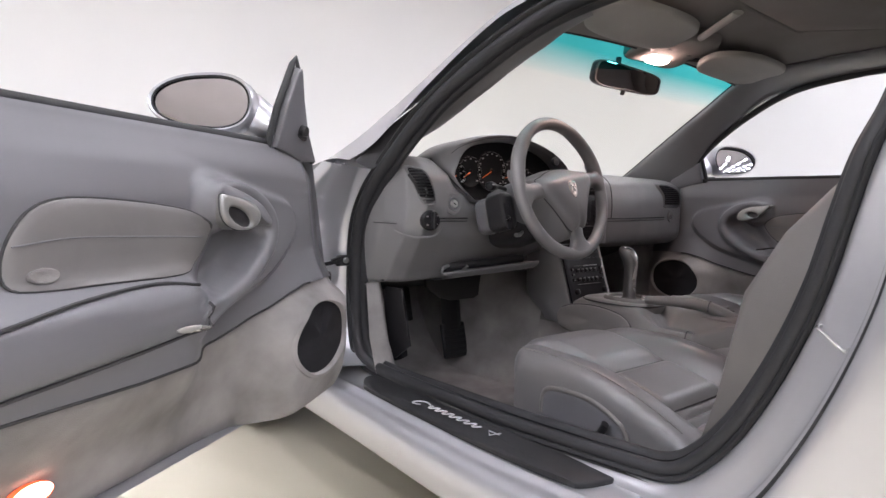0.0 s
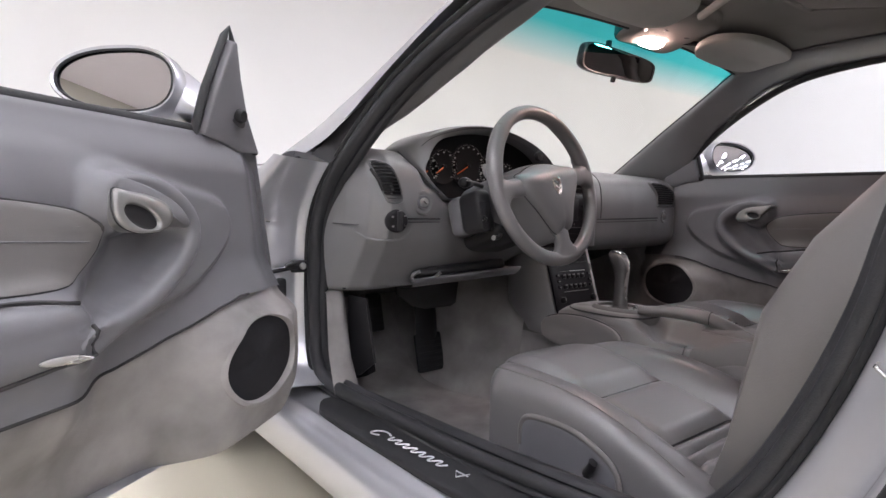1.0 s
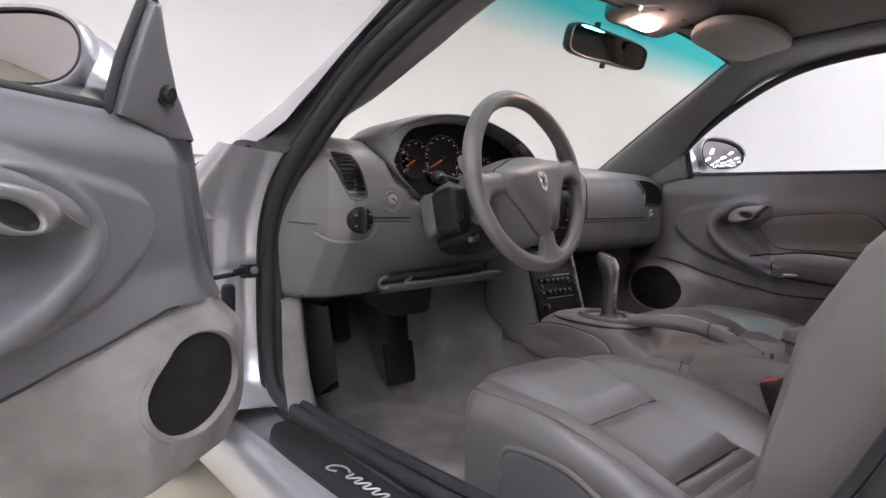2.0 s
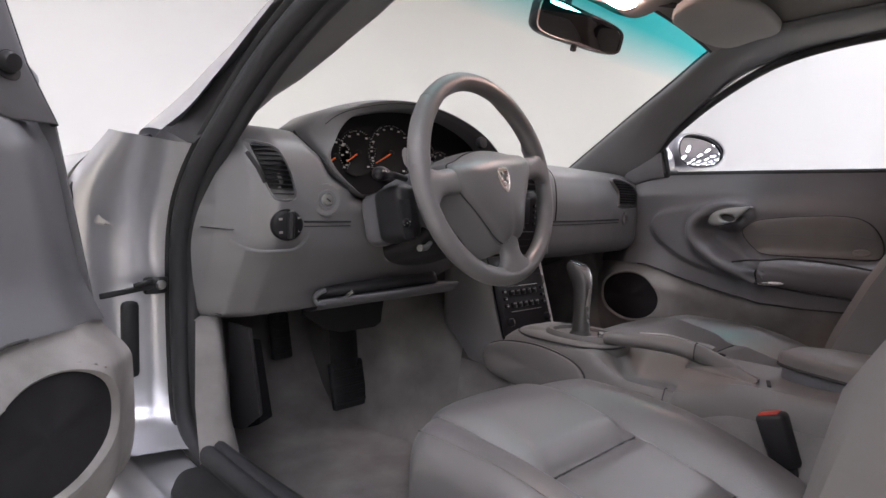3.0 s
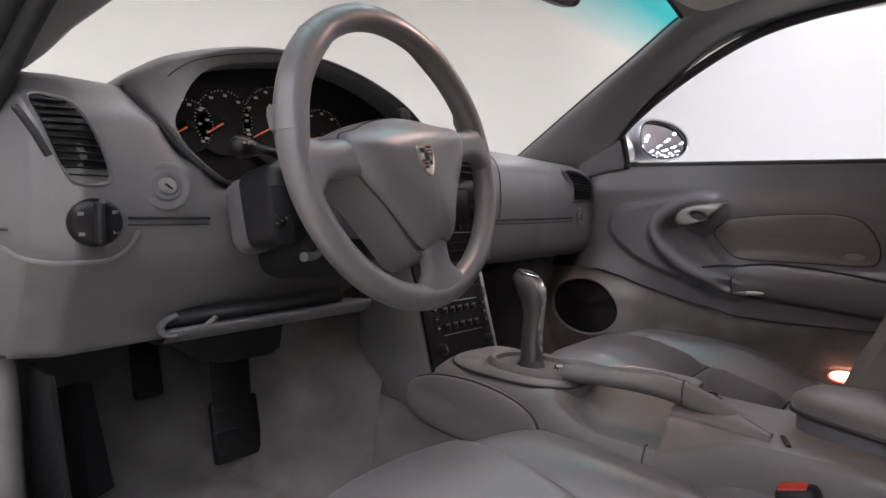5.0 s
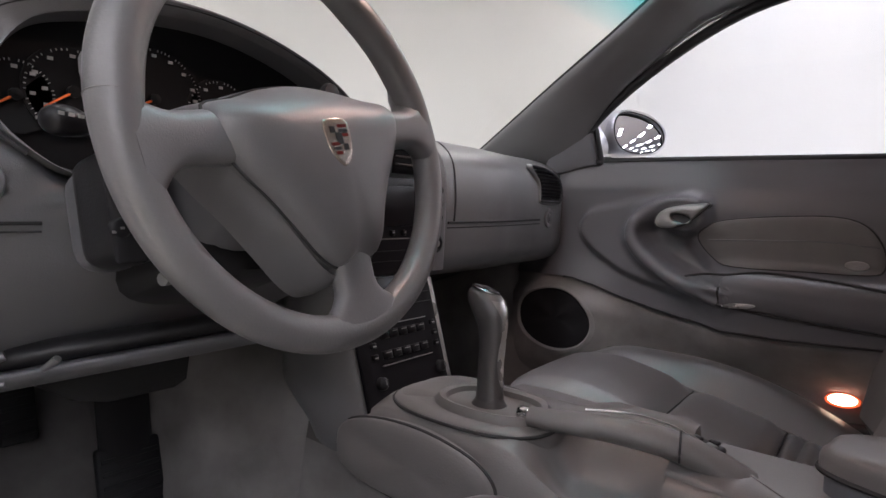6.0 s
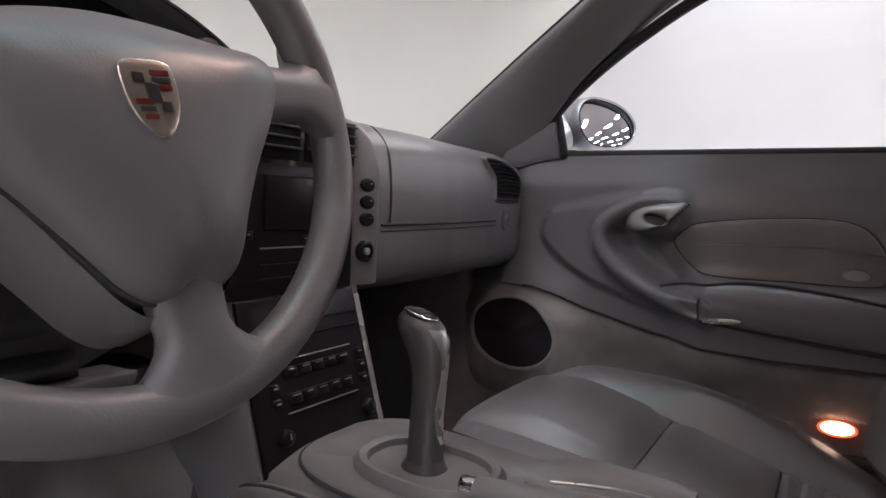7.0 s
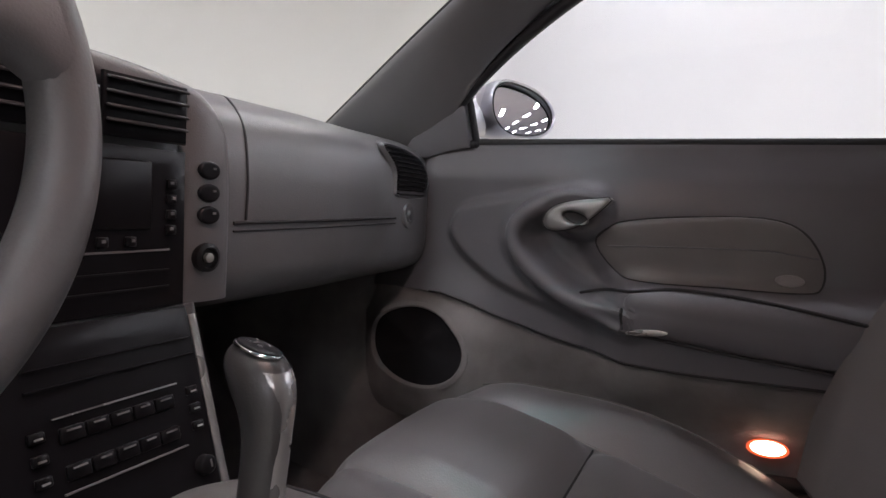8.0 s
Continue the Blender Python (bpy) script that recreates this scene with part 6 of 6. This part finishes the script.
    part("panel_rim", tube(spline([(-0.272, a, b) for a, b in arc], 5), (0.006, 0.005), 8, False, (1, 0, 0)), LEATHER, t, "raised rim", m)
    part("adjuster_lever", tube(spline([(-0.276, -0.345, -0.060), (-0.284, -0.360, -0.042), (-0.287, -0.366, -0.030)], 4), (0.007, 0.009), 10), BLACK, t, "black height lever", m)
    part("seat_rail", box((-0.20, -0.25, -0.200), (0.04, 0.50, 0.03), 0.006), BLACK, t, "black seat rail", m)
    part("seat_rail", box((0.20, -0.25, -0.200), (0.04, 0.50, 0.03), 0.006), BLACK, t, "black seat rail", m)
    # backrest
    a = radians(recline)
    rows = []
    for s in (0.0, 0.03, 0.08, 0.15, 0.25, 0.36, 0.46, 0.54, 0.60, 0.66, 0.72, 0.77, 0.80, 0.815):
        w = float(np.interp(s, [0, 0.1, 0.3, 0.5, 0.58, 0.66, 0.78, 0.815], [0.235, 0.255, 0.262, 0.235, 0.19, 0.145, 0.125, 0.08]))
        w *= width
        bol = float(np.interp(s, [0, 0.1, 0.22, 0.32, 0.42, 0.5, 0.6, 0.8], swell)) * wing
        thick = float(np.interp(s, [0, 0.3, 0.6, 0.78, 0.815], [0.12, 0.115, 0.085, 0.07, 0.03]))
        row = []
        for x, f in ((-1.0, -0.2), (-1.03, 0.3), (-1.0, 0.85), (-0.90, 1.0), (-0.74, 0.70), (-0.60, 0.12), (-0.3, 0.0), (0, 0), (0.3, 0.0), (0.60, 0.12), (0.74, 0.70), (0.90, 1.0), (1.0, 0.85), (1.03, 0.3), (1.0, -0.2), (0.8, -1.0), (0, -1.15), (-0.8, -1.0)):
            fwd = bol * f if f > 0 else thick * f
            row.append((x * w, -0.575 - s * math.sin(a) + fwd * math.cos(a), -0.02 + s * math.cos(a) + fwd * math.sin(a)))
        rows.append(row)
    part("backrest", rings(rows), LEATHER, t, "grey leather backrest with side bolsters", m)
    for i in range(9):
        s = 0.10 + i * 0.042
        part("fluted_roll", tube([(x, -0.575 - s * math.sin(a) + 0.004, -0.02 + s * math.cos(a)) for x in np.linspace(-0.13, 0.13, 6)], (0.018, 0.008), 10), LEATHER_WORN, t, "", m)
    return t


seat(-0.320, -0.100, 0.428, "grey leather driver's seat with worn cushion and side bolsters", 1, 29, 0.115, 1.0, 1.09, 0.88, (0.045, 0.062, 0.108, 0.116, 0.104, 0.080, 0.020, 0.0))
seat(0.372, -0.000, 0.455, "grey leather passenger seat with fluted middle panel", -1, 24, 0.05, 1.35)


def buckle():
    t = thing("belt_buckle", "black seat belt buckle with a red release button", "seat belt buckle")
    m = pose(-0.080, -0.535, 0.462, -20, -4, 0)
    part("case", box((0, 0, 0), (0.030, 0.045, 0.085), 0.008), BLACK, t, "", m)
    part("release", box((0, 0.002, 0.0415), (0.018, 0.030, 0.004), 0.0015), REDPLASTIC, t, "red release button", m)
    part("stem", box((0, 0, -0.09), (0.018, 0.030, 0.12), 0.004), BLACK, t, "", m)


buckle()


def pedals():
    for x, y, z0, w, lab in ((-0.245, 0.415, 0.295, 0.100, "wide black rubber brake pedal"), (-0.360, 0.560, 0.41, 0.055, "black rubber clutch pedal"), (-0.130, 0.540, 0.36, 0.045, "black accelerator pedal")):
        t = thing("pedal", lab + " hanging under the dashboard", "pedal", "pedals in the footwell")
        part("pad", box((x, y, z0 + 0.055), (w, 0.018, 0.12), 0.006, (-14, 0, 0)), RUBBER, t, "ribbed rubber pad")
        part("arm", tube([(x, y + 0.008, z0 + 0.06), (x - 0.004, y + 0.02, z0 + 0.2), (x - 0.012, y + 0.0, 0.66)], (w * 0.42, 0.014), 10, False, (0, 1, 0)), BLACK, t)
        for i in range(5):
            part("rib", box((x, y - 0.010 + (i - 2) * 0.0045, z0 + 0.055 + (i - 2) * 0.02), (w - 0.012, 0.004, 0.007), 0.001, (-14, 0, 0), 1), RUBBER, t)


pedals()


# ---- overhead ----
def rear_view_mirror():
    t = thing("rear_view_mirror", "black rear-view mirror with an anti-glare tab", "rear-view mirror")
    m = pose(-0.020, -0.092, 1.194, 13, 4, -9)
    o = ellipse((0, 0, 0), (1, 0, 0), (0, 0, 1), 0.128, 0.034, 40, 4.5)
    o[:, 2] *= 1 - 0.10 * (o[:, 0] / 0.122)
    part("housing", rings([inset(o, 0.006) + V(0, -0.012, 0), o + V(0, -0.013, 0), o * 1.03 + V(0, -0.006, 0), o * 1.02 + V(0, 0.008, 0), o * 0.85 + V(0, 0.026, 0), o * 0.4 + V(0, 0.034, 0)], False, True), BLACK, t, "", m)
    part("glass", rings([inset(o, 0.006) + V(0, -0.010, 0), inset(o, 0.02) + V(0, -0.0102, 0)], False, True), MIRROR, t, "mirror glass", m)
    part("tab", box((-0.006, -0.006, -0.040), (0.012, 0.010, 0.016), 0.003), BLACK, t, "anti-glare tab", m)
    part("stem", tube([(0, 0.03, 0.0), (0, 0.045, 0.03), (0.0, 0.05, 0.06)], 0.008, 10), BLACK, t, "", m)


rear_view_mirror()


def visors():
    for sd in (-1, 1):
        t = thing("sun_visor", "pale grey sun visor folded up, with a small printed label", "sun visor", "sun visors")
        o = [(0.105, -0.250), (0.110, -0.300), (0.160, -0.345), (0.260, -0.362), (0.400, -0.352), (0.455, -0.322), (0.460, -0.270), (0.430, -0.225), (0.330, -0.205), (0.180, -0.212), (0.130, -0.225)]
        loop = [(sd * a, b - (0.045 if sd < 0 else 0.0), 1.252 - 0.02 * smooth_step(-0.30, -0.20, b)) for a, b in spline([(p, q, 0) for p, q in o], 5, closed=True)[:, :2]]
        part("panel", slab(loop, (0, 0.15, -1), 0.016, 0.007, 0.003), VISOR, t)
        for i in range(3):
            part("label_bar", box((sd * 0.285 + (i - 1) * 0.004, -0.295 - (0.05 if sd < 0 else 0.01) + (i - 1) * 0.012, 1.2335), (0.042, 0.005, 0.001), 0), DARK_LINE, t, smooth=False)
        part("pivot", tube([(sd * 0.115, -0.240, 1.240), (sd * 0.085, -0.215, 1.243), (sd * 0.075, -0.205, 1.25)], 0.006, 8), BLACK, t)


visors()


def overhead():
    t = thing("dome_lamp", "lit interior lamp in a grey overhead housing", "interior lamp")
    loop = spline([(-0.115, -0.150, 1.258), (0.0, -0.125, 1.262), (0.115, -0.150, 1.258), (0.100, -0.260, 1.272), (0.06, -0.330, 1.276), (-0.06, -0.330, 1.276), (-0.100, -0.260, 1.272)], 5, closed=True)
    part("housing", slab(loop, (0, 0.1, -1), 0.028, 0.014, 0.004), HEADLINER, t)
    part("lens", slab(ellipse((-0.018, -0.190, 1.2335), (1, 0, 0), (0, 1, -0.1), 0.042, 0.020, 28, 3), (0, 0.1, -1), 0.010, 0.004, 0.002), DOME_GLOW, t, "glowing lamp lens")
    part("console_edge", tube(spline([(0.035, -0.205, 1.246), (0.000, -0.27, 1.252), (-0.070, -0.37, 1.256), (-0.140, -0.470, 1.260)], 6), (0.013, 0.006), 10), VISOR, t, "pale curved edge of the housing")
    for x in (-0.045, 0.045):
        part("switch", box((x, -0.245, 1.243), (0.022, 0.012, 0.008), 0.003), BLACK, t)
    part("sunroof_switch", box((0.0, -0.275, 1.247), (0.030, 0.016, 0.010), 0.004), BLACK, t)
    h = thing("sunroof_panel", "grey cloth sunroof panel with a pull edge", "sunroof panel")
    part("panel", slab([(-0.34, -0.495, 1.278), (0.13, -0.485, 1.278), (0.30, -0.66, 1.277), (0.36, -0.95, 1.276), (-0.38, -0.95, 1.276)], (0, 0, -1), 0.012, 0.006), HEADLINER, h)
    part("edge", tube(spline([(-0.34, -0.490, 1.268), (0.10, -0.480, 1.268), (0.16, -0.515, 1.268), (0.30, -0.66, 1.268)], 6), (0.006, 0.004), 8), HEADLINER, h, "rounded front edge")


overhead()
